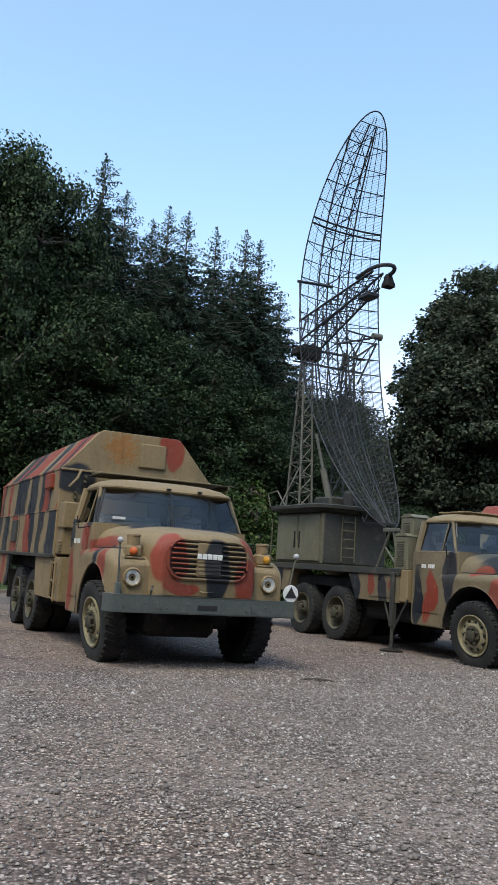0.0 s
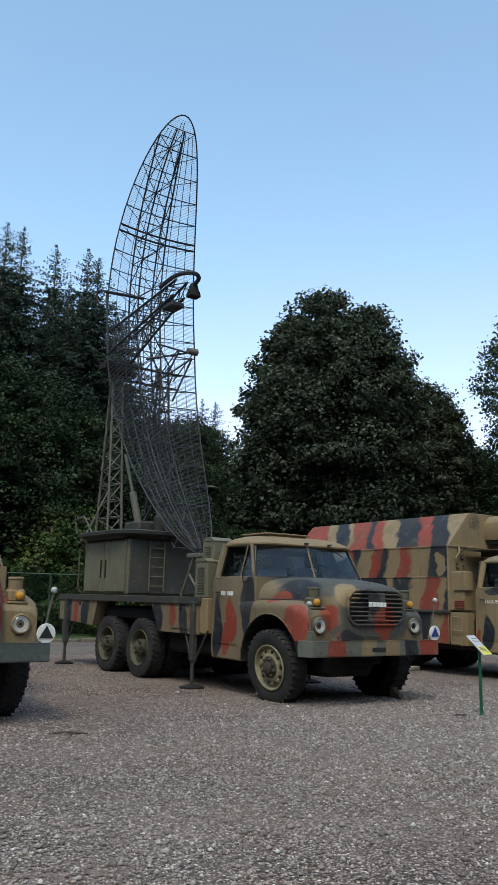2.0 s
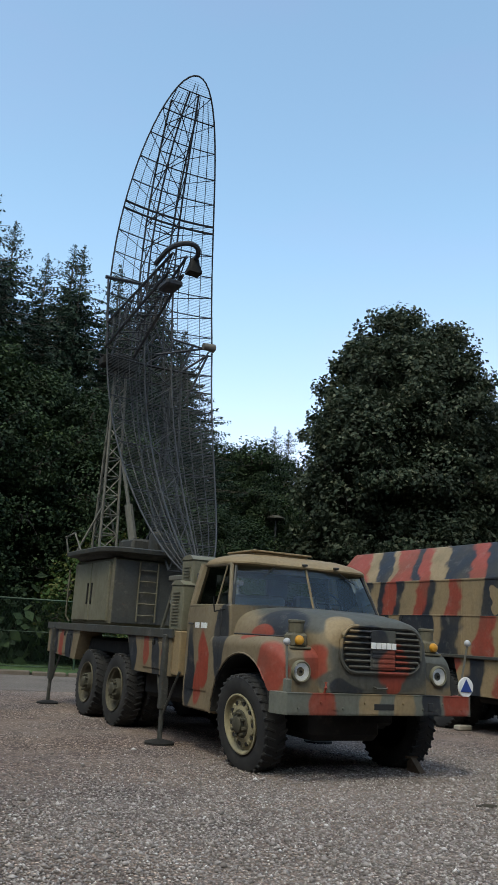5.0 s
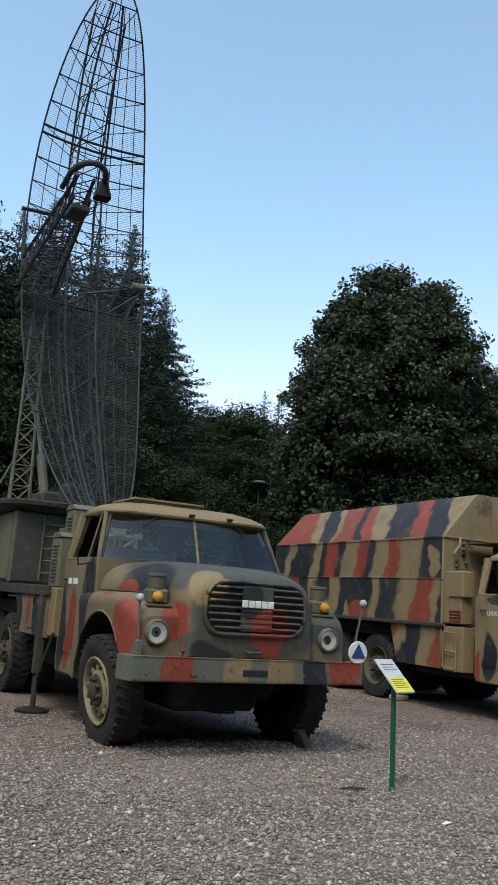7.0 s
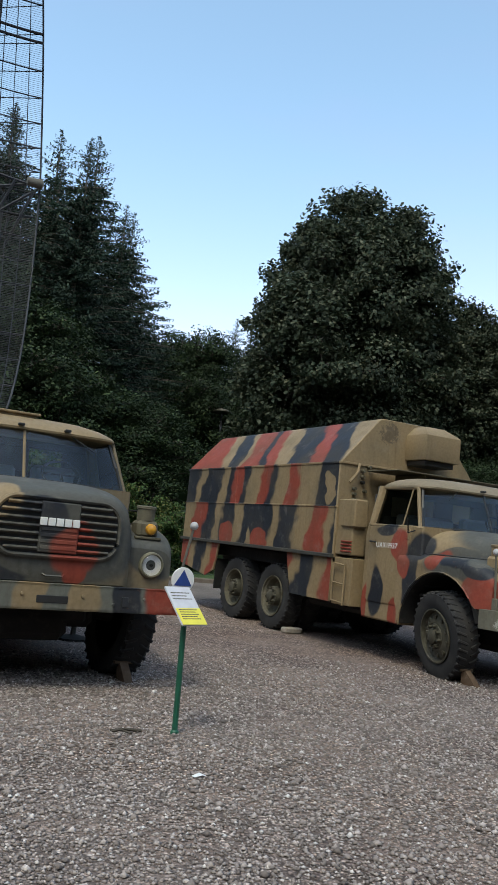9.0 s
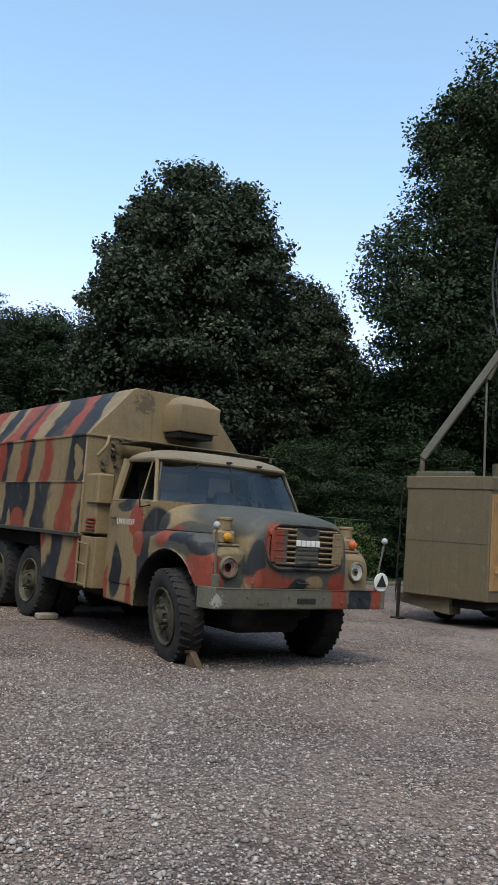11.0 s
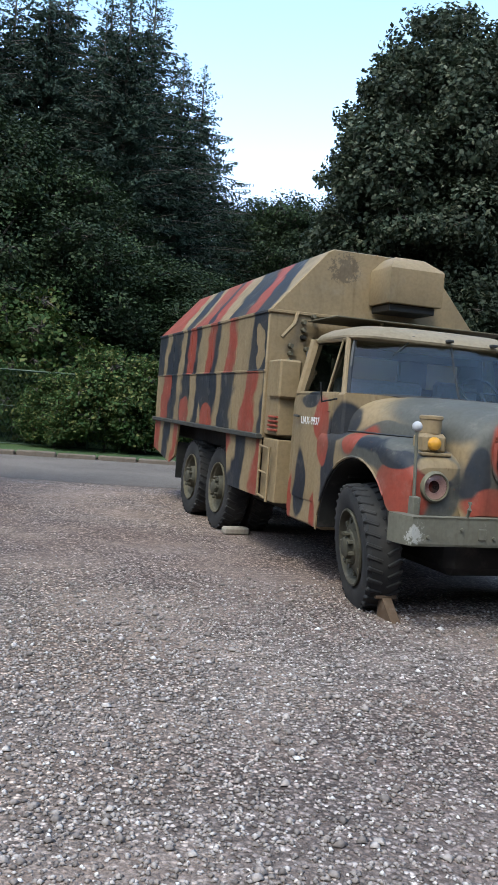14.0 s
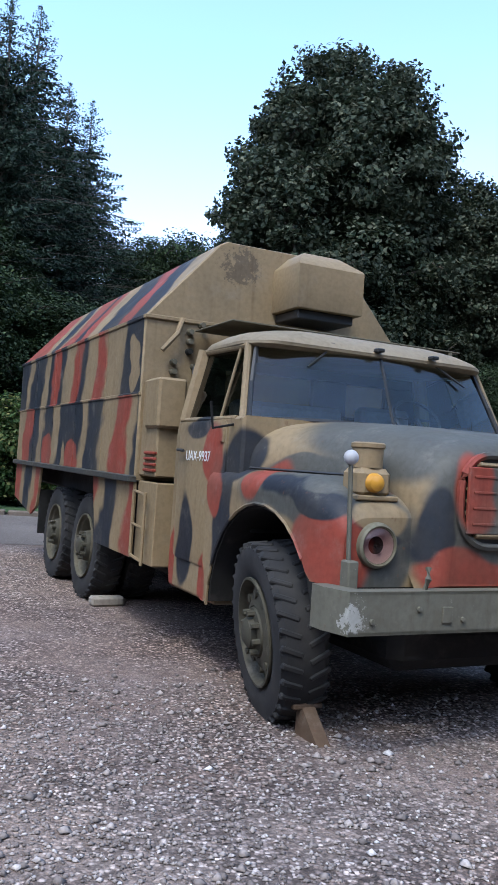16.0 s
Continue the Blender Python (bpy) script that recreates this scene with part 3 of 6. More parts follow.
def rrect(cx, cy, hx, hy, r, n=6):
    """A rounded rectangle's outline."""
    out = []
    for qx, qy, a0 in ((1, 1, 0), (-1, 1, 90), (-1, -1, 180), (1, -1, 270)):
        for k in range(n + 1):
            a = radians(a0 + 90 * k / n)
            out.append((cx + qx * (hx - r) + r * math.cos(a), cy + qy * (hy - r) + r * math.sin(a)))
    return out


# ---- setting ----
g = G()
g.add([(-1500, -1500, 0), (1500, -1500, 0), (1500, 1500, 0), (-1500, 1500, 0)], [(0, 1, 2, 3)])
solid("ground", g, GRAVEL_M, "grey crushed gravel yard with worn fine patches", "ground", kind="structure", smooth=0)
KERB_A, KERB_B = Vector((-24.0, 22.6, 0)), Vector((30.0, 31.6, 0))
along = (KERB_B - KERB_A).normalized()
back = Vector((-along.y, along.x, 0))
g = G()
q = [KERB_A - along * 400 + back * 0.2, KERB_B + along * 400 + back * 0.2]
g.add([(q[0].x, q[0].y, 0.05), (q[1].x, q[1].y, 0.05), *[tuple(p + back * 900 + Vector((0, 0, 0.05))) for p in (q[1], q[0])]], [(0, 1, 2, 3)])
solid("lawn", g, LAWN_M, "dark green mown grass strip under the trees", "lawn", kind="structure", smooth=0)
g = G()
p0, p1 = KERB_A - along * 40, KERB_B + along * 40
rows = []
for k in range(81):
    p = p0.lerp(p1, k / 80)
    w = 5.3 + 0.5 * noise.noise((k * 0.33, 2.1, 0))
    rows.append([tuple(p - back * 0.02 + Vector((0, 0, 0.006))), tuple(p - back * w + Vector((0, 0, 0.006)))])
g.rings(rows, closed=False, caps=False)
solid("road", g, ASPHALT_M, "old grey asphalt lane along the kerb", "road", kind="structure", smooth=0)


# ---- trucks: x across, y to the back, z up, from the ground under the middle of the bumper ----
def sup(a, e):
    return math.copysign(abs(math.cos(a)) ** e, math.cos(a)), abs(math.sin(a)) ** e


TYRE_R = 0.528


DRAB_RIM_M = painted("drab_rim_paint", (0.06, 0.056, 0.04), 0.7, 0.9)


def wheel_meshes():
    """Tyre, rim and hub of a wheel that faces -x, round the origin."""
    out = {}
    R, W = TYRE_R, 0.135
    g = G().lathe([(0.30, W - 0.02), (0.34, W), (0.44, W + 0.012), (R - 0.045, W), (R - 0.022, W - 0.03), (R - 0.02, 0), (R - 0.022, -W + 0.03), (R - 0.045, -W), (0.44, -W - 0.012), (0.34, -W), (0.30, -W + 0.02), (0.30, W - 0.02)], (0, 0, 0), "x", 48)
    out["tyre"] = mesh_of("tyre", g, RUBBER_M)
    g = G()
    for k in range(34):
        for side in (-1, 1):
            m = pose(0, 0, 0, 360 * (k + 0.5 * (side > 0)) / 34, 0, 0)
            t = m @ pose(side * 0.078, 0, R - 0.018, 0, 0, side * 24)
            g.box(-0.064, 0.064, -0.016, 0.016, -0.03, 0.006, 0.008, t)
            g.box(-0.009, 0.009, -0.02, 0.02, -0.05, -0.004, 0.008, m @ pose(side * (W - 0.006), 0, R - 0.035))
    out["tread"] = mesh_of("tread", g, RUBBER_M)
    for kind, mat in (("rim", DRAB_RIM_M), ("rim_sand", painted("sand_rim_paint", (0.30, 0.265, 0.165), 0.6, 0.8))):
        g = G().lathe([(0.30, 0.1), (0.285, 0.1), (0.285, -0.12), (0.30, -0.15), (0.315, -0.148), (0.315, -0.135), (0.295, -0.11), (0.275, -0.08), (0.26, -0.085), (0.17, -0.13), (0.15, -0.13), (0.15, -0.05), (0.20, 0.0), (0.30, 0.1)], (0, 0, 0), "x", 40)
        for k in range(10):
            a = 6.28319 * k / 10
            g.lathe([(0.026, -0.125), (0.026, -0.075), (0.001, -0.075), (0.001, -0.125)], (0, 0.215 * math.cos(a), 0.215 * math.sin(a)), "x", 8)
        out[kind] = mesh_of("rim", g, mat)
    # a black disc stands in for the shade inside each rim opening
    g = G()
    for a in (6.28319 * 0.05,):
        g.lathe([(0.024, -0.118), (0.024, -0.1), (0.001, -0.1), (0.001, -0.1185)], (0, 0.215 * math.cos(a), 0.215 * math.sin(a)), "x", 10)
    out["rim_hole"] = mesh_of("rim_hole", g, BLACK_M)
    g = G().lathe([(0.001, -0.20), (0.06, -0.20), (0.085, -0.185), (0.09, -0.15), (0.14, -0.14), (0.15, -0.1), (0.15, 0.1), (0.001, 0.1)], (0, 0, 0), "x", 24)
    for k in range(8):
        a = 6.28319 * k / 8
        g.lathe([(0.001, -0.185), (0.018, -0.185), (0.02, -0.14), (0.001, -0.14)], (0, 0.118 * math.cos(a), 0.118 * math.sin(a)), "x", 6)
    out["wheel"] = mesh_of("wheel_hub", g, DRAB_RIM_M)
    g = G().lathe([(0.285, 0.1), (0.30, -0.145), (0.315, -0.15), (0.315, -0.13), (0.28, -0.1), (0.255, 0.0), (0.16, 0.06), (0.14, 0.02), (0.10, 0.0), (0.001, 0.0), (0.001, 0.1)], (0, 0, 0), "x", 36)
    out["deep_rim"] = mesh_of("rim", g, OLIVE_M)
    return out


WHEEL = wheel_meshes()


def wheel(truck, x, y, left, rim="rim", z=TYRE_R - 0.02, steer=0.0, lean=0.0):
    w = part("wheel", WHEEL["wheel"], None, truck)
    w.matrix_basis = pose(x, y, z, 0, lean if left else -lean, steer) @ pose(0, 0, 0, 17 * y, 0, 0 if left else 180)
    part("tyre", WHEEL["tyre"], None, w, "black lugged rubber tyre, dusty")
    tagged(part("tread", WHEEL["tread"], None, w), kind="stuff")
    part("rim", WHEEL[rim], None, w)
    if rim == "rim_sand":
        for k in range(10):
            part("rim_hole", WHEEL["rim_hole"], None, w).matrix_basis = pose(0, 0, 0, 36 * k)
    return w


def fender(side):
    """A front mudguard with its wheel arch and upright lamp pod; side -1 is the camera's left."""
    rings = []
    ys = [0.16, 0.17, 0.19, 0.22, 0.26, 0.30, 0.33, 0.36, 0.40, 0.47, 0.57, 0.7, 0.85, 1.0, 1.15, 1.27, 1.38, 1.46, 1.53, 1.58, 1.62, 1.68, 1.75]
    for y in ys:
        k = min(1.0, max(0.0, (y - 0.15) / 0.1)) ** 0.5
        zt = 1.19 + 0.05 * k + 0.16 * max(0.0, min(1.0, (y - 0.16) / 0.4)) ** 0.6
        xo = 1.085 + 0.085 * min(1.0, max(0.0, (y - 0.15) / 0.25)) ** 0.6
        d = 0.68**2 - (y - 0.97) ** 2
        zb = 0.86 if y < 0.97 else 0.52
        if d > 0:
            zb = max(zb, 0.53 + math.sqrt(d))
        zb = min(zb, zt - 0.1)
        sec = []
        for j in range(7):
            sec.append((side * xo, y, zb + (zt - 0.12 - zb) * j / 6))
        for j in range(1, 7):
            a = radians(15 * j)
            sec.append((side * (xo - 0.14 + 0.14 * math.cos(a)), y, zt - 0.12 + 0.12 * math.sin(a)))
        sec += [(side * 0.75, y, zt + 0.005), (side * 0.5, y, zt + 0.01)]
        rings.append(sec)
    g = G().rings(rings, closed=False, caps=False)
    front = rings[0] + [(side * 0.5, ys[0], 0.86)]
    g.add(front, [tuple(range(len(front)))])
    lip = [(side * 1.168, 0.97 + 0.68 * math.cos(radians(a)), 0.53 + 0.68 * math.sin(radians(a))) for a in range(-2, 152, 11)]
    g.tube(lip, 0.011, 5)
    return g


def bonnet():
    rings = []
    for y, s, w, zt in ((0.015, 0.80, 0.66, 1.62), (0.025, 0.90, 0.66, 1.62), (0.06, 0.97, 0.67, 1.625), (0.12, 1.0, 0.69, 1.64), (0.35, 1.0, 0.75, 1.685), (0.7, 1.0, 0.86, 1.725), (1.1, 1.0, 0.98, 1.745), (1.3, 1.0, 1.055, 1.745), (1.5, 1.0, 1.10, 1.735)):
        zb = 0.86 if y < 0.2 else 1.24
        r = []
        for k in range(25):
            a = math.pi * k / 24
            cx, sz = sup(a, 0.42 + 0.1 * (y > 0.2))
            r.append((w * cx * (1 - (1 - s) * 0.8), y, zb + (1 - s) * 0.25 + (zt - zb) * (sz * s + (0 if s == 1 else 0.0))))
        rings.append(r)
    return G().rings(rings)


def grille(truck, key):
    cz, hx, hz = 1.325, 0.525, 0.235
    outline = rrect(0, cz, hx, hz, 0.18, 7)
    # black plate stands in for the shade behind the slats
    part("grille_recess", G().prism(outline, 0.006, 0.03, "y"), BLACK_M, truck)
    part("grille_frame", G().tube([(x, 0.0, z) for x, z in outline], 0.021, 6, closed=True), CAMO[key], truck)
    for k in range(7):
        z = cz - 0.18 + 0.06 * k
        lim = hx - 0.03 - max(0.0, abs(z - cz) - (hz - 0.18)) ** 2 / 0.26
        for s in (-1, 1):
            m = pose(s * (0.165 + lim) / 2, -0.015, z, -28)
            part("grille_slat", G().box(-(lim - 0.165) / 2, (lim - 0.165) / 2, -0.018, 0.018, -0.010, 0.010, 0.004, m), SAND_M if key == "C" else CAMO[key], truck)
    g = G().box(-0.165, 0.165, -0.025, 0.01, cz - 0.205, cz + 0.205, 0.01)
    for k in range(4):
        g.box(-0.15, 0.15, -0.033, -0.02, cz - 0.18 + 0.05 * k, cz - 0.15 + 0.05 * k, 0.006)
    part("grille_centre", g, CAMO[key], truck)
    if key == "C":
        # sheet blanks over both ends of the louvres
        for x0, x1 in ((-0.5, -0.29), (0.36, 0.5)):
            blank = part("grille_blank", G().box(x0, x1, -0.034, -0.012, cz - 0.17, cz + 0.17, 0.02), CAMO[key], truck)
            for k in range(4):
                part("pressed_rib", G().box(x0 + 0.03, x1 - 0.03, -0.039, -0.03, cz - 0.125 + 0.08 * k, cz - 0.112 + 0.08 * k, 0.004), CAMO[key], blank)
    badge = G()
    for k in range(5):
        badge.box(-0.168 + 0.068 * k, -0.110 + 0.068 * k, -0.042, -0.024, 1.335, 1.4, 0.004)
    part("badge", badge, WHITE_M, truck, "white raised bars of a maker's badge")


def headlight(truck, x, lens, ring):
    c = (x, 0.155, 1.07)
    lamp = part("headlight", G().lathe([(0.112, 0.05), (0.117, 0.0), (0.112, -0.022), (0.1, -0.032), (0.09, -0.02), (0.09, 0.05)], c, "y", 28, caps=False), ring, truck, "round headlight in a painted ring")
    part("reflector", G().lathe([(0.091, -0.02), (0.078, -0.008), (0.05, 0.004), (0.02, 0.01), (0.001, 0.011)], c, "y", 24, caps=False), REFLECTOR_WHITE_M, lamp, "headlight reflector in near-white, its gleam put in as colour")
    part("bulb", G().lathe([(0.001, -0.022), (0.011, -0.02), (0.014, -0.01), (0.013, 0.008), (0.001, 0.009)], c, "y", 12), CHASSIS_M, lamp)
    part("lens", G().lathe([(0.092, -0.022), (0.082, -0.034), (0.056, -0.044), (0.001, -0.049)], c, "y", 24, caps=False), lens, lamp, face=(0, -1, 0)).visible_shadow = False


def marker(truck, s, mat, col):
    """The indicator housing and the hooded lamp over a mudguard."""
    x = s * 0.88
    body = part("indicator_housing", G().box(x - 0.10, x + 0.10, 0.23, 0.42, 1.3, 1.455, 0.03).box(x - 0.125, x + 0.125, 0.205, 0.43, 1.29, 1.315, 0.01), mat, truck)
    part("indicator_lens", G().lathe([(0.05, 0.0), (0.05, -0.02), (0.042, -0.04), (0.02, -0.054), (0.001, -0.057)], (x + 0.02 * s, 0.232, 1.38), "y", 18), col, body, "amber indicator lens")
    part("hooded_lamp", G().lathe([(0.001, 0.0), (0.08, 0.0), (0.082, 0.1), (0.09, 0.105), (0.09, 0.125), (0.08, 0.132), (0.001, 0.135)], (x, 0.325, 1.455), "z", 18), mat, truck)


def cab(truck, key, hatch=False):
    paint = CAMO[key]
    part("bonnet", bonnet(), paint, truck)
    # bonnet crease and handle
    part("bonnet_handle", G().tube([(-0.09, 0.015, 0.95), (-0.07, -0.015, 0.935), (0.07, -0.015, 0.935), (0.09, 0.015, 0.95)], 0.009, 5), paint, truck)
    for s in (-1, 1):
        part("bonnet_seam", G().tube([(s * 1.085, 1.3, 1.41), (s * 0.93, 0.75, 1.41), (s * 0.80, 0.4, 1.41)], 0.008, 4), BLACK_M, truck)
    for s in (-1, 1):
        part("fender", fender(s), paint, truck)
        part("wheel_housing", G().prism([(0.97 + 0.72 * math.cos(radians(a)), 0.53 + 0.72 * math.sin(radians(a))) for a in range(0, 166, 15)] + [(0.97 + 0.66 * math.cos(radians(a)), 0.53 + 0.66 * math.sin(radians(a))) for a in range(165, -1, -15)], s * 0.5, s * 1.155).box(s * 0.5, s * 0.54, 0.3, 1.66, 0.72, 1.2, 0.01), CHASSIS_M, truck)
        headlight(truck, s * 0.91, RED_LENS_M if key == "C" and s < 0 else LENS_M, SAND_M if key == "A" else OLIVE_PALE_M)
        marker(truck, s, SAND_M if key != "B" else OLIVE_M, ORANGE_M if (key == "C" and s > 0) or (key == "A" and s < 0) else AMBER_M)
    # lower cab with doors
    side = [(1.66, 0.5), (2.5, 0.5), (2.53, 0.6), (2.53, 1.62), (2.5, 1.715), (1.36, 1.735), (1.36, 1.3), (1.47, 1.15), (1.6, 0.9)]
    rings = [[(x, y, z) for y, z in side] for x in (-1.10, -1.115, 1.115, 1.10)]
    for i, sgn in ((0, -1), (3, 1)):
        rings[i] = [(sgn * 1.118, y + (0.02 if y < 2 else -0.02), z + (0.02 if z < 1 else -0.02)) for y, z in side]
    rings[1] = [(-1.10, y, z) for y, z in side]
    rings[2] = [(1.10, y, z) for y, z in side]
    part("cab_body", G().rings(rings), paint, truck)
    for s in (-1, 1):
        out = rrect(2.0, 1.215, 0.42, 0.49, 0.06, 3)
        door = part("door", G().rings([[(s * 1.112, y, z) for y, z in out], [(s * 1.128, y, z) for y, z in out], [(s * 1.132, 2.0 + (y - 2.0) * 0.97, 1.215 + (z - 1.215) * 0.975) for y, z in out]]), paint, truck)
        part("door_handle", G().tube([(s * 1.13, 2.36, 1.5), (s * 1.165, 2.36, 1.5), (s * 1.165, 2.24, 1.495)], 0.011, 5), BLACK_M, door)
        part("hinge", G().box(s * 1.10 - 0.02, s * 1.10 + 0.045 * s, 1.6, 1.66, 1.56, 1.66, 0.008), paint, door)
        # window frames
        fr = G()
        for a, b, r in (((1.075, 1.47, 1.72), (0.965, 1.69, 2.23), 0.026), ((1.075, 2.43, 1.71), (0.975, 2.39, 2.24), 0.062), ((1.085, 1.80, 1.72), (0.985, 1.76, 2.21), 0.011), ((1.10, 1.5, 1.72), (1.10, 2.46, 1.72), 0.018), ((0.975, 1.69, 2.22), (0.985, 2.41, 2.23), 0.022)):
            fr.tube([(s * a[0], a[1], a[2]), (s * b[0], b[1], b[2])], r, 8)
        part("window_frame", fr, paint, truck)
        part("side_window", G().add([(s * 1.075, 1.5, 1.72), (s * 1.085, 2.42, 1.72), (s * 0.97, 2.38, 2.23), (s * 0.955, 1.70, 2.23)], [(0, 1, 2, 3)]), SIDE_GLASS_M, truck, smooth=0, face=(s, 0, 0)).visible_shadow = False
        arm = [(s * 1.10, 1.52, 1.68), (s * 1.3, 1.42, 1.64), (s * 1.33, 1.4, 1.8)] if s < 0 else [(1.1, 1.5, 1.55), (1.3, 1.35, 1.55), (1.34, 1.3, 1.75)]
        part("mirror_arm", G().tube(arm, 0.009, 5), CHASSIS_M, truck)
    # windscreen: two panes that bow outwards
    def ws(u, v):
        xb, xt = 1.06 * u, 0.945 * u
        yb, yt = 1.34 + 0.10 * u * u, 1.56 + 0.11 * u * u
        return (xb + (xt - xb) * v, yb + (yt - yb) * v - 0.0, 1.74 + (2.25 - 1.74) * v - 0.03 * u * u * u * u)
    for a, b in ((-0.985, -0.012), (0.012, 0.985)):
        rings = [[ws(a + (b - a) * k / 8, v) for k in range(9)] for v in (0.03, 0.35, 0.65, 0.97)]
        part("windscreen_pane", G().rings(rings, closed=False, caps=False), GLASS_M, truck, smooth=60, face=(0, -1, 0)).visible_shadow = False
    loop = [ws(-0.99 + 1.98 * k / 16, 0.0) for k in range(17)] + [ws(0.99, 0.5)] + [ws(0.97 - 1.94 * k / 16, 1.0) for k in range(17)] + [ws(-0.99, 0.5)]
    part("windscreen_seal", G().tube(loop, 0.02, 6, closed=True), BLACK_M, truck)
    part("windscreen_divider", G().tube([ws(0, 0), ws(0, 1)], 0.012 if key != "B" else 0.015, 6), BLACK_M if key != "B" else SAND_M, truck)
    # roof shell
    rings = []
    for z, hx, y0, y1, r in ((2.215, 0.985, 1.60, 2.48, 0.18), (2.235, 1.005, 1.55, 2.50, 0.22), (2.255, 1.005, 1.545, 2.50, 0.24), (2.285, 0.985, 1.57, 2.49, 0.26), (2.335, 0.90, 1.65, 2.45, 0.28), (2.375, 0.74, 1.76, 2.39, 0.26), (2.395, 0.45, 1.89, 2.30, 0.2)):
        rings.append([(x, y - 0.06 * (1 - (x / hx) ** 2) * (y < 1.9), z) for x, y in rrect(0, (y0 + y1) / 2, hx, (y1 - y0) / 2, r, 6)])
    part("cab_roof", G().rings(rings), SAND_M if key != "C" else ROOF_M, truck)
    # back wall of the cab, open at its two rear windows
    g = G().box(-1.06, 1.06, 2.44, 2.50, 1.7, 1.86, 0.01).box(-1.0, 1.0, 2.44, 2.50, 2.13, 2.25, 0.01)
    for x0, x1 in ((-1.04, -0.78), (-0.02, 0.3), (0.68, 1.04)):
        g.box(x0, x1, 2.441, 2.499, 1.855, 2.135, 0.01)
    part("cab_back", g, INTERIOR_M, truck)
    part("cab_floor", G().box(-1.0, 1.0, 1.4, 2.45, 1.0, 1.3, 0.01).box(-1.0, 1.0, 1.38, 1.62, 1.3, 1.74, 0.04), INTERIOR_M, truck)
    for x0, x1, h in ((-0.8, 0.12, 1.9), (0.3, 0.76, 1.94)):
        part("cab_seat", G().box(x0, x1, 2.18, 2.34, 1.3, h, 0.05).box(x0, x1, 1.75, 2.3, 1.28, 1.45, 0.05), SEAT_M, truck, "worn grey vinyl cab seat")
    ring = [(0.47 + 0.2 * math.cos(6.28 * k / 20), 1.72 + 0.1 * math.sin(6.28 * k / 20), 1.84 + 0.14 * math.sin(6.28 * k / 20)) for k in range(20)]
    part("steering_wheel", G().tube(ring, 0.014, 6, closed=True).tube([(0.27, 1.72, 1.84), (0.67, 1.72, 1.84)], 0.01, 5).tube([(0.47, 1.72, 1.84), (0.47, 1.5, 1.6)], 0.02, 6), BLACK_M, truck)
    for x, sw in ((-0.42, -0.2), (0.45, 0.3)):
        a, b = ws(x, 1.03), ws(x + sw, 0.72)
        part("wiper", G().tube([Vector(a) + Vector((0, -0.02, 0)), Vector(b) + Vector((0, -0.035, 0))], 0.008, 5).box(a[0] - 0.02, a[0] + 0.02, a[1] - 0.04, a[1] + 0.02, a[2] - 0.01, a[2] + 0.03), BLACK_M, truck)
    for x in (-0.05, 0.42):
        part("roof_lamp", G().box(x - 0.03, x + 0.03, 1.47, 1.53, 2.265, 2.29, 0.01), BLACK_M, truck)
    if hatch:
        part("roof_hatch", G().box(-0.62, 0.15, 1.75, 2.4, 2.375, 2.41, 0.01).box(-0.66, 0.19, 1.72, 2.43, 2.407, 2.43, 0.008), SAND_M, truck)


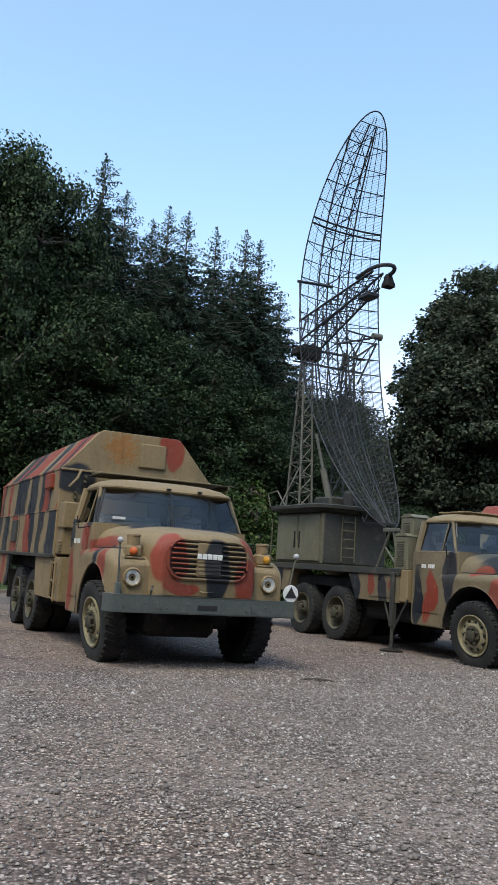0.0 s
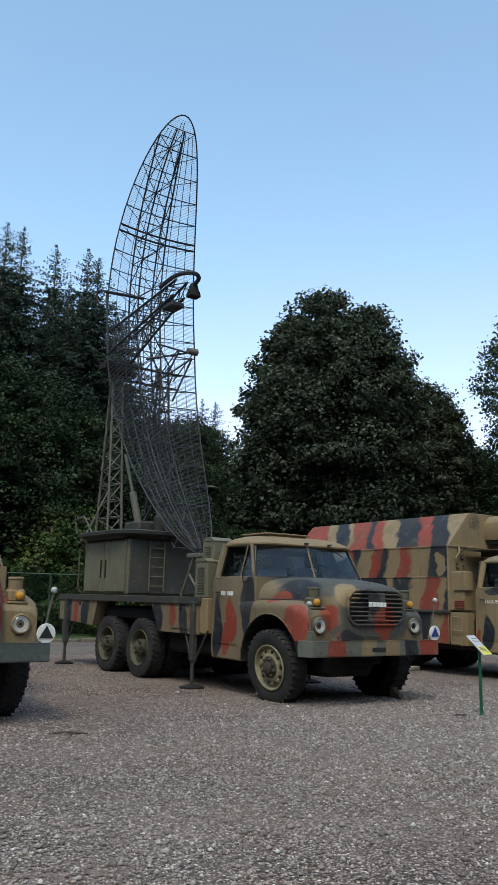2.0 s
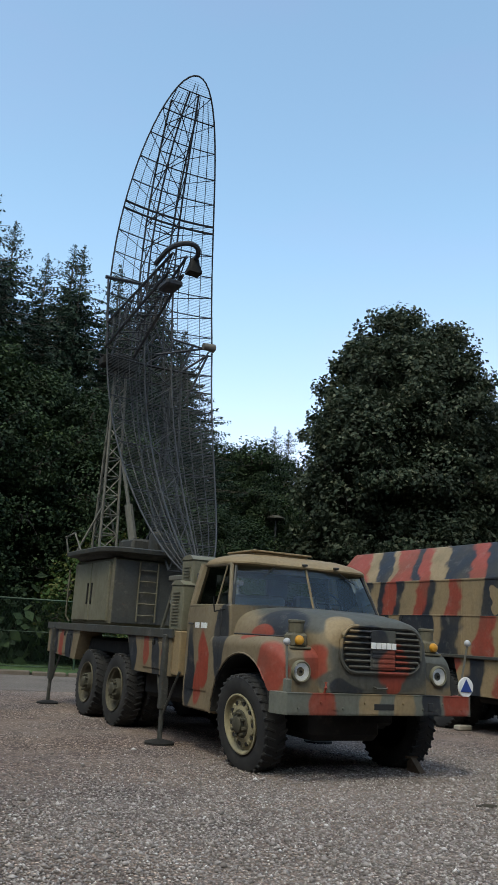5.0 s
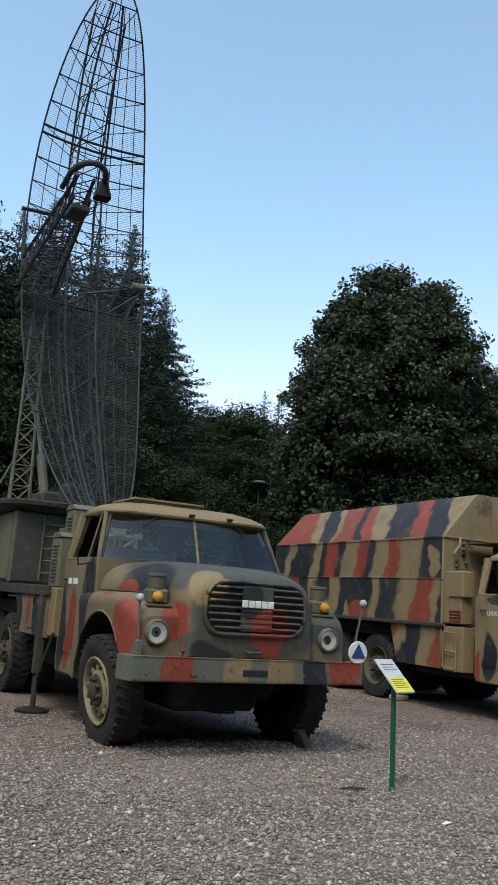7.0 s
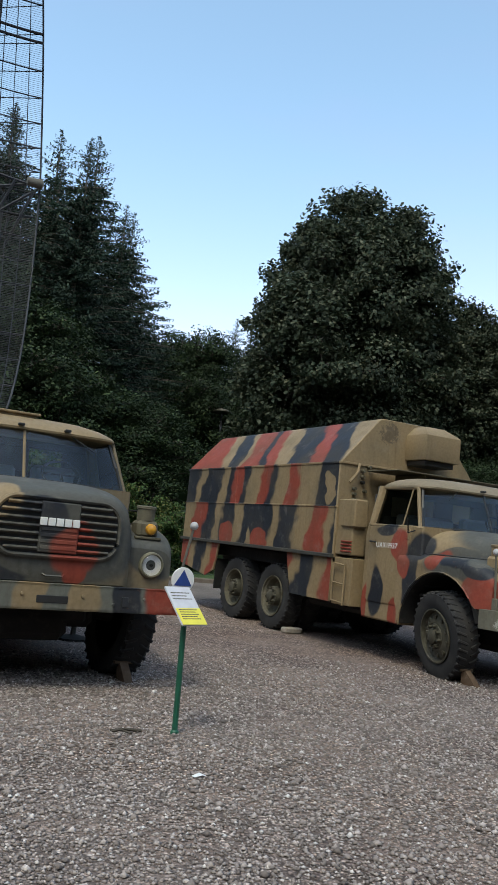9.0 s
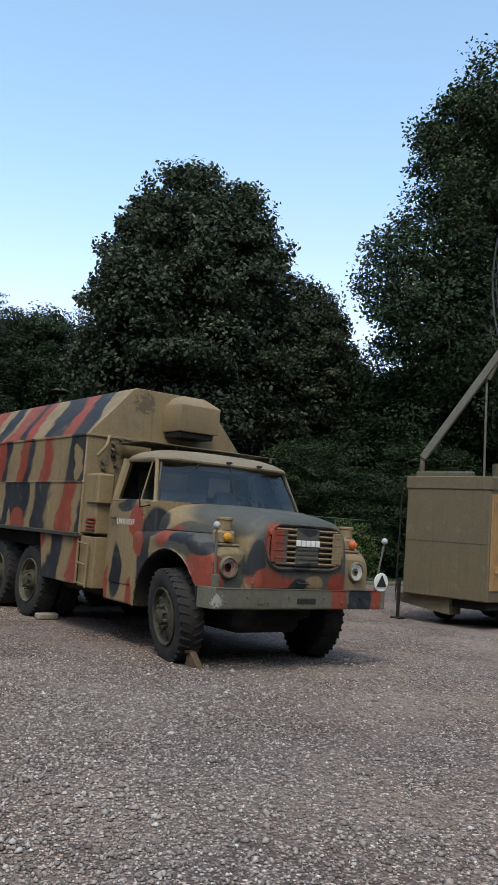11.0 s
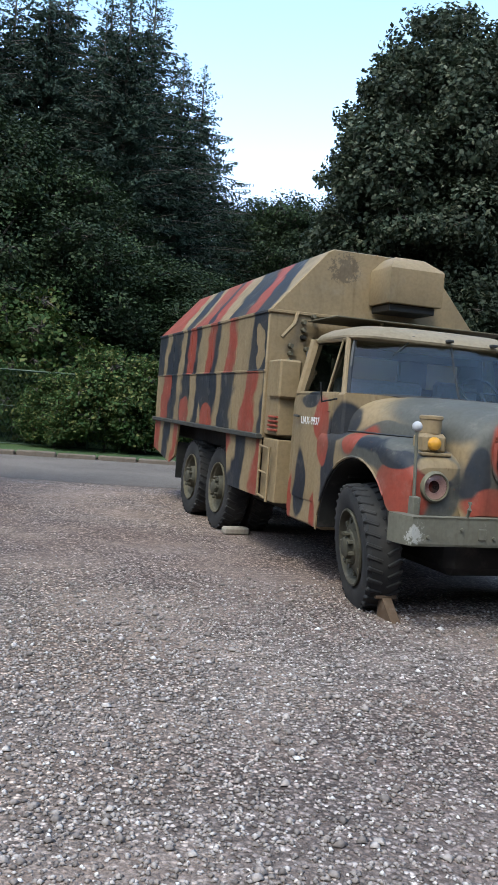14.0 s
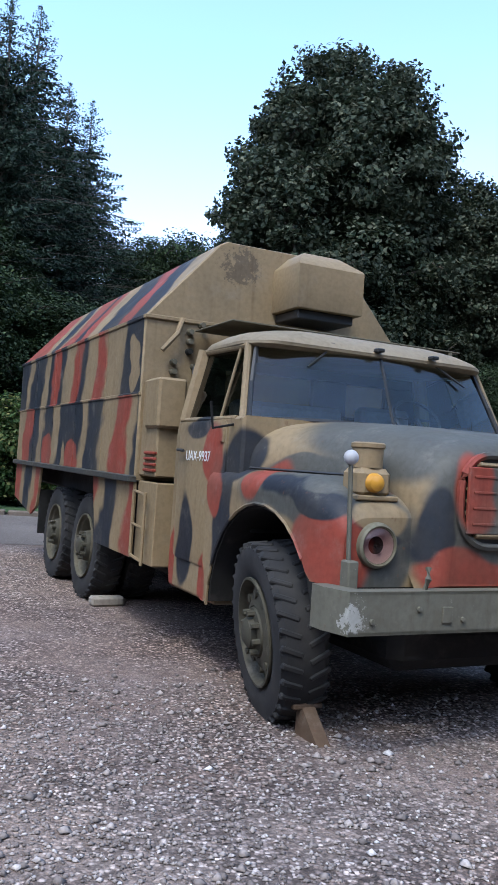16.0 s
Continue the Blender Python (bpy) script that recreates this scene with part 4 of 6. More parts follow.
def bumper(truck, key):
    m = BUMPER_M[key]
    out = [(-1.24, 0.20), (-1.24, 0.10), (-1.19, -0.06), (1.19, -0.06), (1.24, 0.10), (1.24, 0.20), (1.22, 0.20), (1.21, 0.12), (1.17, -0.03), (-1.17, -0.03), (-1.21, 0.12), (-1.22, 0.20)]
    z0, z1 = 0.67, 0.875
    g = G().rings([[(x, y, z) for x, y in out] for z in (z0, z1)])
    lips = []
    for z in (z0, z1 - 0.014):
        lip = [(-1.24, 0.20), (-1.24, 0.10), (-1.19, -0.06), (1.19, -0.06), (1.24, 0.10), (1.24, 0.20), (1.16, 0.19), (1.14, 0.14), (1.10, 0.03), (-1.10, 0.03), (-1.14, 0.14), (-1.16, 0.19)]
        lips.append(G().rings([[(x * 0.998, y, z - 0.001) for x, y in lip], [(x * 0.998, y, z + 0.015) for x, y in lip]]))
    b = part("bumper", g, m, truck, "painted steel bumper, chipped")
    for one in lips:
        part("bumper_lip", one, m, b)
    # slot drawn as a black block, its inner shade put in as colour
    part("towing_slot_shade", G().box(-0.13, 0.13, -0.066, -0.05, 0.725, 0.785, 0.004), BLACK_M, b)
    for s in (-1, 1):
        part("bracket", G().box(s * 0.62 - 0.03, s * 0.62 + 0.03, -0.072, -0.055, 0.72, 0.80, 0.005), m, b)
        for k in range(4):
            x = s * (0.25 + 0.27 * k)
            part("bolt", G().lathe([(0.001, -0.075), (0.013, -0.073), (0.015, -0.06), (0.001, -0.058)], (x, 0, 0.735 if k % 2 else 0.79), "y", 8), m, b)
    part("tow_hook", G().tube([(-0.72, 0.0, 0.86), (-0.72, -0.03, 0.93), (-0.7, 0.0, 0.98)], 0.017, 6), m, truck)
    # width pole and marker disc
    tip = 1.36 if key == "B" else 1.5
    pole = part("width_pole", G().box(-1.12, -1.06, 0.07, 0.15, 0.85, 1.0, 0.008).tube([(-1.09, 0.12, 0.95), (-1.1, 0.14, tip - 0.03)], 0.012, 6), m, truck)
    part("pole_ball", G().lathe([(0.001, -0.038), (0.019, -0.033), (0.033, -0.019), (0.038, 0.0), (0.033, 0.019), (0.019, 0.033), (0.001, 0.038)], (-1.1, 0.14, tip), "z", 14), BALL_M, pole, "pale grey ball")
    pole = part("width_pole", G().tube([(1.12, 0.05, 0.84), (1.22, 0.02, 1.42)], 0.012, 6), PALE_STEEL_M, truck)
    part("pole_ball", G().lathe([(0.001, -0.038), (0.019, -0.033), (0.033, -0.019), (0.038, 0.0), (0.033, 0.019), (0.019, 0.033), (0.001, 0.038)], (1.225, 0.02, 1.45), "z", 14), BALL_M, pole, "pale grey ball")
    disc = part("marker_disc", G().lathe([(0.001, 0.012), (0.105, 0.012), (0.11, 0.0), (0.105, -0.008), (0.001, -0.008)], (1.14, -0.04, 0.975), "y", 28), WHITE_M, truck, "round white plate with a dark triangle")
    part("triangle", G().prism([(1.14 - 0.082, 0.925), (1.14 + 0.082, 0.925), (1.14, 1.06)], -0.056, -0.047, "y"), BLUE_M if key == "B" else BLACK_M, disc)


def chassis(truck, length):
    part("chassis_tube", G().tube([(0, 0.35, 0.72), (0, length, 0.72)], 0.16, 12).box(-0.45, 0.45, 0.35, 1.0, 0.52, 0.95, 0.03), CHASSIS_M, truck)
    part("frame_rail", G().box(-0.5, -0.4, 0.2, length, 0.86, 1.12, 0.01).box(0.4, 0.5, 0.2, length, 0.86, 1.12, 0.01).box(-1.0, 1.0, 0.3, 1.5, 0.88, 0.92, 0.01), CHASSIS_M, truck)
    for y in (0.97, 4.82, 6.14):
        part("axle", G().tube([(-1.0, y, 0.53), (-0.2, y, 0.66), (0.2, y, 0.66), (1.0, y, 0.53)], 0.085, 10), CHASSIS_M, truck)
    part("engine_pan", G().box(-0.62, 0.3, 0.35, 1.6, 0.36, 0.9, 0.07).box(0.2, 0.6, 0.6, 1.5, 0.45, 0.9, 0.05), CHASSIS_M, truck)
    # gearbox, fillers and plate: dark bulk added to keep the gap underneath black
    part("gearbox", G().box(-0.35, 0.35, 1.6, 3.2, 0.42, 1.0, 0.06).box(-0.3, 0.3, 3.2, 6.6, 0.46, 0.95, 0.06), CHASSIS_M, truck)
    for s in (-1, 1):
        part("underbody_filler", G().box(s * 0.45, s * 1.0, 2.2, 4.05, 0.5, 1.15, 0.06), CHASSIS_M, truck)
    part("belly_filler", G().box(-0.98, 0.98, 1.5, length, 1.0, 1.2, 0.02), CHASSIS_M, truck)


def wheels(truck, front_rim, steer):
    for x in (-1.0, 1.0):
        wheel(truck, x, 0.97, x < 0, front_rim, 0.485, steer, -7.0)
    for y in (4.82, 6.14):
        for x in (-1.02, -0.68, 0.68, 1.02):
            wheel(truck, x, y, x < 0, "deep_rim", lean=2.0)


BY0, BY1, EAVE, HW = 3.1, 8.35, 2.60, 1.235


def van_body(truck, key):
    paint = CAMO[key]
    TOP, RW = (3.23, 0.66) if key == "A" else (3.28, 0.60)
    g = G()
    sec = [(-HW, 1.24), (-HW, EAVE - 0.03), (-HW + 0.02, EAVE), (-RW - 0.02, TOP - 0.02), (-RW + 0.04, TOP + 0.012), (RW - 0.04, TOP + 0.012), (RW + 0.02, TOP - 0.02), (HW - 0.02, EAVE), (HW, EAVE - 0.03), (HW, 1.24)]
    rings = []
    for y, s in ((BY0, 0.99), (BY0 + 0.015, 1.0), (BY1 - 0.015, 1.0), (BY1, 0.99)):
        rings.append([(x * s, y, 1.24 + (z - 1.24) * (1 + (s - 1) * 0.4)) for x, z in sec])
    part("van_wall", g.rings(rings), paint, truck)
    for s in (-1, 1):
        part("eave_strip", G().box(s * HW - 0.012, s * HW + 0.012, BY0 - 0.01, BY1 + 0.01, EAVE - 0.05, EAVE - 0.015, 0.006), paint, truck)
        part("mid_rail", G().box(s * HW - 0.01, s * HW + 0.012, BY0, BY1, 1.925, 1.955, 0.006), paint, truck)
        part("floor_rail", G().box(s * HW - 0.05, s * HW + 0.028, BY0, BY1, 1.22, 1.275, 0.008), OLIVE_DARK_M, truck)
        for y in (4.15, 5.2, 6.25, 7.3):
            part("panel_seam", G().box(s * HW - 0.006, s * HW + 0.005, y - 0.006, y + 0.006, 1.28, EAVE - 0.05, 0.002), paint, truck)
        # side skirts with their lockers, fore and aft of the rear wheels
        for pts in ([(3.12, 0.62), (4.16, 0.62), (4.28, 0.95), (4.36, 1.23), (3.12, 1.23)], [(6.86, 0.75), (7.2, 0.62), (BY1 - 0.02, 0.78), (BY1 - 0.02, 1.23), (6.72, 1.23)]):
            part("skirt", G().prism(pts, s * (HW - 0.03), s * (HW - 0.004)), paint, truck)
        part("flap", G().box(s * 0.95, s * 1.2, 6.83, 6.86, 0.42, 0.95, 0.008), CHASSIS_M, truck)
    part("front_strip", G().box(-HW, HW, BY0 - 0.022, BY0 + 0.01, EAVE - 0.045, EAVE - 0.01, 0.006), SAND_M, truck)
    # locker beside the cab with its louvred door
    lock = part("side_locker", G().box(-1.2, -0.98, 2.72, 3.12, 1.28, 2.05, 0.012), SAND_M, truck)
    part("locker_box", G().box(-1.23, -1.0, 2.66, 2.98, 1.66, 2.05, 0.02), SAND_M, lock)
    for k in range(4):
        part("louvre", G().box(-1.222, -1.19, 2.72, 2.96, 1.32 + 0.045 * k, 1.342 + 0.045 * k, 0.005), RED_PAINT_M if key == "C" else SAND_M, lock)
    part("step_panel", G().box(-1.2, -1.16, 2.66, 3.1, 0.6, 1.24, 0.01).box(-1.19, -0.9, 2.66, 2.70, 0.6, 1.24, 0.01), SAND_M, truck)
    lad = part("step_ladder", G().tube([(-1.25, 2.76, 0.60), (-1.25, 2.76, 1.16)], 0.014, 6), SAND_M, truck)
    part("stile", G().tube([(-1.25, 3.04, 0.66), (-1.25, 3.04, 1.16)], 0.014, 6), SAND_M, lad)
    for z in (0.63, 0.88, 1.14):
        part("rung", G().tube([(-1.25, 2.76, z), (-1.25, 3.04, z + 0.02)], 0.012, 6), SAND_M, lad)
    # fittings on the front wall
    part("hand_hook", G().tube([(-0.93, BY0 - 0.03, 2.58), (-0.98, BY0 - 0.08, 2.45), (-1.1, BY0 - 0.07, 2.3)], 0.022, 6), SAND_M, truck)
    for x, z in ((-0.85, 2.48), (-0.85, 2.40), (-0.85, 2.32), (-0.98, 2.22), (-0.98, 2.14), (-0.98, 2.06), (-0.75, 2.55), (-0.8, 2.2)):
        part("cable_socket", G().lathe([(0.001, -0.06), (0.022, -0.06), (0.028, 0.0), (0.001, 0.0)], (x, BY0, z), "y", 10), CHASSIS_M if (z * 100) % 2 > 1 else OLIVE_M, truck)
    part("roof_rack", G().box(-0.82, 1.32, 2.3, 3.05, 2.485, 2.497, 0.004).box(1.2, 1.24, 2.3, 3.05, 2.42, 2.49).box(-0.3, -0.26, 2.4, 3.05, 2.38, 2.49), OLIVE_M, truck, "thin sheet-metal shelf over the cab roof")
    if key == "C":
        hood = G().rings([[(x, y, z) for x, y in ((x0, y0), (x1, y0), (x1, 3.12), (x0, 3.12))] for z, x0, x1, y0 in ((2.74, -0.1, 0.52, 2.64), (2.75, -0.105, 0.525, 2.635), (3.1, -0.105, 0.525, 2.635), (3.12, -0.095, 0.515, 2.65), (3.24, 0.03, 0.4, 2.84), (3.25, 0.05, 0.38, 2.86))])
        part("air_intake", hood, SAND_M, truck, "boxy sheet-metal air intake with a hipped hood")
        # black block in place of the shaded opening under the hood
        part("intake_mouth_shade", G().box(-0.06, 0.48, 2.7, 3.12, 2.66, 2.738, 0.01), BLACK_M, truck)
    else:
        part("cover_plate", G().box(-0.02, 0.42, BY0 - 0.04, BY0 + 0.01, 2.72, 3.1, 0.012), SAND_M, truck, "square steel cover plate")
        part("wall_window", G().box(-HW - 0.03, -HW + 0.02, 6.2, 6.7, 1.45, 1.85, 0.03), OLIVE_DARK_M, truck)
        part("vent_box", G().box(-HW - 0.07, -HW + 0.02, 3.45, 3.85, 2.28, 2.52, 0.02), RED_PAINT_M, truck)
    part("rear_rail", G().box(-HW, HW, BY1, BY1 + 0.04, 1.2, 1.28, 0.008), OLIVE_DARK_M, truck)


RED_PAINT_M = painted("red_paint", RED)
GRP = "camouflaged trucks in a row"
TRUCKS = {"A": (3.183, 10.695, 21.4), "B": (8.74, 12.567, 22.2), "C": (14.336, 14.595, 20.84)}
LABELS = {
    "A": "camouflaged six-wheel army truck with tall van body, parked on gravel",
    "B": "camouflaged six-wheel army truck with radar deck on outrigger legs",
    "C": "camouflaged six-wheel army truck with striped van body and roof intake",
}
ROOT = {}
for key, (tx, ty, tr) in TRUCKS.items():
    t = ROOT[key] = thing("army_truck", LABELS[key], "truck", pose(tx, ty, 0, 0, 0, tr), GRP)
    cab(t, key, hatch=key == "B")
    grille(t, key), bumper(t, key), chassis(t, 8.0)
    wheels(t, *{"A": ("rim_sand", 4.0), "B": ("rim_sand", 3.0), "C": ("rim", -10.0)}[key])
    if key != "B":
        van_body(t, key)


def lettering(truck, text, y, z, size):
    cu = bpy.data.curves.new("number", "FONT")
    cu.body, cu.size, cu.extrude, cu.align_x = text, size, 0.001, "CENTER"
    cu.materials.append(WHITE_M)
    ob = new("door_number", cu)
    ob.parent = truck
    m = Matrix(((0, 0, -1), (-1, 0, 0), (0, 1, 0))).to_4x4()
    m.translation = (-1.1345, y, z)
    ob.matrix_basis = m
    return ob


lettering(ROOT["C"], "UAX-9937", 2.04, 1.43, 0.1)
for key in "AB":
    for k in range(8):
        if k != 3:
            part("door_number", G().box(-1.137, -1.131, 2.25 - 0.043 * k - 0.032, 2.25 - 0.043 * k, 1.45, 1.515, 0.001), WHITE_M, ROOT[key], "white painted character, too faded to read")
part("windscreen_slip", G().box(-0.86, -0.68, 1.385, 1.39, 1.80, 1.835, 0.001), WHITE_M, ROOT["A"], "white paper slip behind the glass")


# ---- deck of the radar truck ----
def deck(t):
    paint = CAMO["B"]
    part("deck_plate", G().box(-1.2, 1.2, 2.75, 8.45, 1.32, 1.40, 0.012), OLIVE_M, t)
    for s in (-1, 1):
        part("deck_edge", G().box(s * 1.18, s * 1.22, 2.75, 8.45, 1.30, 1.42, 0.008), OLIVE_DARK_M, t)
        for name, pts in (("side_locker", [(2.78, 0.83), (4.1, 0.83), (4.38, 1.32), (2.78, 1.32)]), ("side_locker", [(6.75, 0.83), (8.4, 0.9), (8.4, 1.32), (6.55, 1.32)])):
            lock = part(name, G().prism(pts, s * 0.8, s * 1.19), paint, t)
            ymid = sum(p[0] for p in pts) / 4
            part("lid", G().box(s * 1.185, s * 1.203, ymid - 0.5, ymid + 0.15, 0.9, 1.24, 0.008), paint, lock)
            part("latch", G().box(s * 1.2, s * 1.222, ymid - 0.2, ymid - 0.15, 1.2, 1.27, 0.006), CHASSIS_M, lock)
        # outriggers
        for y in (2.92, 8.0):
            leg = part("outrigger", G().box(s * 1.2 - 0.05, s * 1.2 + 0.05, y - 0.05, y + 0.05, 0.42, 1.35, 0.012), OLIVE_DARK_M, t)
            part("jack_screw", G().tube([(s * 1.2, y, 0.42), (s * 1.2, y, 0.05)], 0.032, 10), OLIVE_DARK_M, leg)
            part("brace", G().tube([(s * 1.15, y - 0.35, 0.9), (s * 1.2, y, 0.32)], 0.018, 6).tube([(s * 1.15, y + 0.35, 0.9), (s * 1.2, y, 0.32)], 0.018, 6), OLIVE_DARK_M, leg)
            part("foot_plate", G().lathe([(0.001, 0.0), (0.2, 0.0), (0.2, 0.025), (0.06, 0.06), (0.001, 0.06)], (s * 1.2, y, 0.0), "z", 8), CHASSIS_M, leg)
    # louvred filter boxes behind the cab
    for x0, x1, y0, y1, z0, z1 in ((-1.16, -0.82, 2.62, 3.0, 1.4, 1.98), (-1.02, -0.66, 2.66, 3.02, 1.98, 2.32)):
        box = part("filter_box", G().box(x0, x1, y0, y1, z0, z1, 0.015), OLIVE_PALE_M, t)
        part("lid", G().prism([(y0 - 0.01, z1), (y1 + 0.01, z1), (y1 - 0.1, z1 + 0.06), (y0 + 0.1, z1 + 0.06)], x0 - 0.01, x1 + 0.01), OLIVE_PALE_M, box)
        n = int((z1 - z0 - 0.12) / 0.04)
        for k in range(n):
            part("louvre", G().box(x0 - 0.014, x0 + 0.004, y0 + 0.09, y1 - 0.09, z0 + 0.07 + 0.04 * k, z0 + 0.09 + 0.04 * k, 0.004), OLIVE_M, box)
    part("locker", G().box(-1.17, -0.8, 2.58, 2.8, 0.85, 1.4, 0.015), SAND_M, t)
    # trestle that carries the lowered antenna
    tr = G()
    for x in (-0.85, 0.05):
        tr.tube([(x, 3.25, 1.4), (x, 3.45, 2.1)], 0.03, 6).tube([(x, 3.95, 1.4), (x, 3.55, 2.1)], 0.03, 6).tube([(x, 3.25, 1.4), (x, 3.7, 1.8)], 0.02, 6)
        tr.box(x - 0.04, x + 0.04, 3.3, 3.75, 2.08, 2.15, 0.01)
    tr.tube([(-0.85, 3.45, 2.1), (0.05, 3.45, 2.1)], 0.03, 6).tube([(-0.85, 3.6, 2.1), (0.05, 3.6, 2.1)], 0.025, 6).tube([(-0.85, 3.3, 1.5), (0.05, 3.45, 2.08)], 0.02, 6)
    tr.box(-0.25, -0.1, 3.4, 3.6, 2.1, 2.38, 0.02)
    part("trestle", tr, PALE_STEEL_M, t, "pale grey trestle of steel tubes")


deck(ROOT["B"])
BM = pose(*TRUCKS["B"][:2], 0, 0, 0, TRUCKS["B"][2])


# ---- radar antenna on its cabin ----
def dish_at(u, z):
    """A place on the reflector: u runs from -1 at one edge to 1 at the other."""
    half = 1.09 * math.sqrt(max(0.0, 1 - ((z - 6.8) / 4.58) ** 2))
    xc = -0.05 - 0.088 * (z - 6.9) * (1.0 if z > 6.9 else 0.35)
    x = u * half
    return Vector((xc + x, 7.1 - 0.0986 * (z - 7.0) ** 2 - 0.13 * x * x, z))


def radar():
    r = thing("radar_antenna", "tall open lattice radar reflector with feed arm, on a steel cabin", "radar antenna", BM)
    cab_ = part("cabin", G().box(-1.05, 0.55, 5.62, 7.6, 1.42, 2.5, 0.03), OLIVE_M, r, "drab steel equipment cabin")
    part("cabin_front", G().box(-1.02, 0.5, 5.595, 5.63, 1.46, 2.46, 0.01), OLIVE_DARK_M, cab_)
    for y0, y1 in ((5.72, 6.58), (6.62, 7.5)):
        d = part("cabin_door", G().box(-1.085, -1.04, y0, y1, 1.48, 2.44, 0.015), OLIVE_PALE_M, cab_)
        part("cabin_handle", G().box(-1.105, -1.08, y1 - 0.1 if y0 < 6 else y0 + 0.06, y1 - 0.06 if y0 < 6 else y0 + 0.1, 1.75, 2.1, 0.008), CHASSIS_M, d)
    lad = G().tube([(-0.62, 5.55, 1.5), (-0.62, 5.55, 2.45)], 0.016, 6).tube([(-0.3, 5.55, 1.5), (-0.3, 5.55, 2.45)], 0.016, 6)
    for k in range(5):
        lad.tube([(-0.62, 5.55, 1.6 + 0.18 * k), (-0.3, 5.55, 1.6 + 0.18 * k)], 0.012, 5)
    part("ladder", lad, OLIVE_M, cab_)
    part("grab_rail", G().tube([(-1.08, 7.62, 1.45), (-1.14, 7.66, 1.55), (-1.14, 7.66, 2.35), (-1.08, 7.62, 2.48)], 0.016, 6), OLIVE_M, cab_)
    part("turntable", G().rings([[(x, y, z) for x, y in rrect(-0.25, 6.62, 1.0 * s, 1.18 * s, 0.45, 5)] for z, s in ((2.5, 0.86), (2.56, 0.9), (2.58, 1.03), (2.64, 1.04), (2.66, 1.0))]), OLIVE_DARK_M, r)
    part("turntable_rail", G().tube([(-1.2, 7.7, 2.66), (-1.25, 7.75, 2.95), (-1.2, 7.4, 3.0), (-1.15, 7.1, 2.66)], 0.018, 6), PALE_STEEL_M, r)
    part("drive_motor", G().lathe([(0.001, 0.0), (0.13, 0.0), (0.14, 0.05), (0.14, 0.3), (0.1, 0.36), (0.001, 0.36)], (-0.2, 5.95, 2.66), "z", 16).box(-0.55, 0.25, 6.2, 6.9, 2.64, 2.9, 0.04), OLIVE_DARK_M, r)
    part("hydraulic_ram", G().tube([(-0.45, 6.35, 2.7), (-0.55, 6.55, 3.5)], 0.075, 10).tube([(-0.55, 6.55, 3.5), (-0.66, 6.75, 4.3)], 0.035, 8), PALE_STEEL_M, r)
    # lattice masts behind the reflector
    for x0 in (-0.72, 0.42):
        g = G()
        feet = [(x0 - 0.16, 6.95, 2.66), (x0 + 0.16, 6.95, 2.66), (x0, 7.85, 2.66)]
        head = [(x0 - 0.1, 7.2, 6.5), (x0 + 0.1, 7.2, 6.5), (x0, 7.45, 6.5)]
        for a, b in zip(feet, head):
            g.tube([a, b], 0.026, 6)
        for k in range(11):
            f0, f1 = k / 11, (k + 1) / 11
            for i in range(3):
                j = (i + 1) % 3
                a = Vector(feet[i]).lerp(Vector(head[i]), f0)
                b = Vector(feet[j]).lerp(Vector(head[j]), f1)
                c = Vector(feet[j]).lerp(Vector(head[j]), f0)
                g.tube([a, b], 0.012, 4).tube([a, c], 0.012, 4)
        g.tube([(x0 - 0.45, 7.3, 2.66), (x0 - 0.05, 7.2, 3.6)], 0.02, 5).tube([(x0 + 0.4, 7.4, 2.66), (x0, 7.2, 3.6)], 0.02, 5)
        part("mast", g, PALE_STEEL_M if x0 < 0 else STEEL_M, r)
    # reflector
    zs = [2.34, 2.8, 3.25, 3.7, 4.15, 4.6, 5.05, 5.5, 5.92, 6.3, 6.72, 7.1, 7.5, 7.9, 8.3, 8.7, 9.1, 9.22, 9.6, 10.0, 10.4, 10.8, 11.15]
    rim = [dish_at(-1, 2.23 + 9.15 * (0.5 - 0.5 * math.cos(math.pi * k / 40))) for k in range(41)] + [dish_at(1, 2.23 + 9.15 * (0.5 - 0.5 * math.cos(math.pi * k / 40))) for k in range(39, 0, -1)]
    refl = part("reflector_rim", G().tube(rim, 0.016, 6, closed=True), STEEL_M, r)
    for z in zs:
        pts = [dish_at(-1 + 2 * k / 10, z) for k in range(11)]
        g = G().tube(pts, 0.022 if 9.0 < z < 9.3 else 0.012, 5)
        mid = dish_at(0, z)
        for s in (-1, 1):
            g.tube([dish_at(s, z), Vector((mid.x + s * 0.28, mid.y + 0.42, z))], 0.009, 4)
        g.tube([(mid.x - 0.28, mid.y + 0.42, z), (mid.x + 0.28, mid.y + 0.42, z)], 0.011, 4)
        part("rib", g, STEEL_M, refl)
    for u in (-0.78, -0.56, -0.36, -0.13, 0.13, 0.36, 0.56, 0.78):
        top = 6.8 + 4.5 * math.sqrt(1 - u * u * 0.55) if abs(u) < 0.4 else 6.8 + 4.3
        part("stringer", G().tube([dish_at(u, 2.35 + (top - 2.35) * k / 24) for k in range(25)], 0.0075, 4), STEEL_M, refl)
    # two lattice spars that stiffen its back
    for s in (-1, 1):
        g = G()
        front = [dish_at(s * 0.26, z) for z in zs]
        rear = [Vector((dish_at(0, z).x + s * 0.28, dish_at(0, z).y + 0.42, z)) for z in zs]
        g.tube(front, 0.019, 6).tube(rear, 0.019, 6)
        for k in range(len(zs) - 1):
            g.tube([front[k], rear[k + 1]] if k % 2 else [rear[k], front[k + 1]], 0.011, 4)
        part("spar", g, STEEL_M, r)
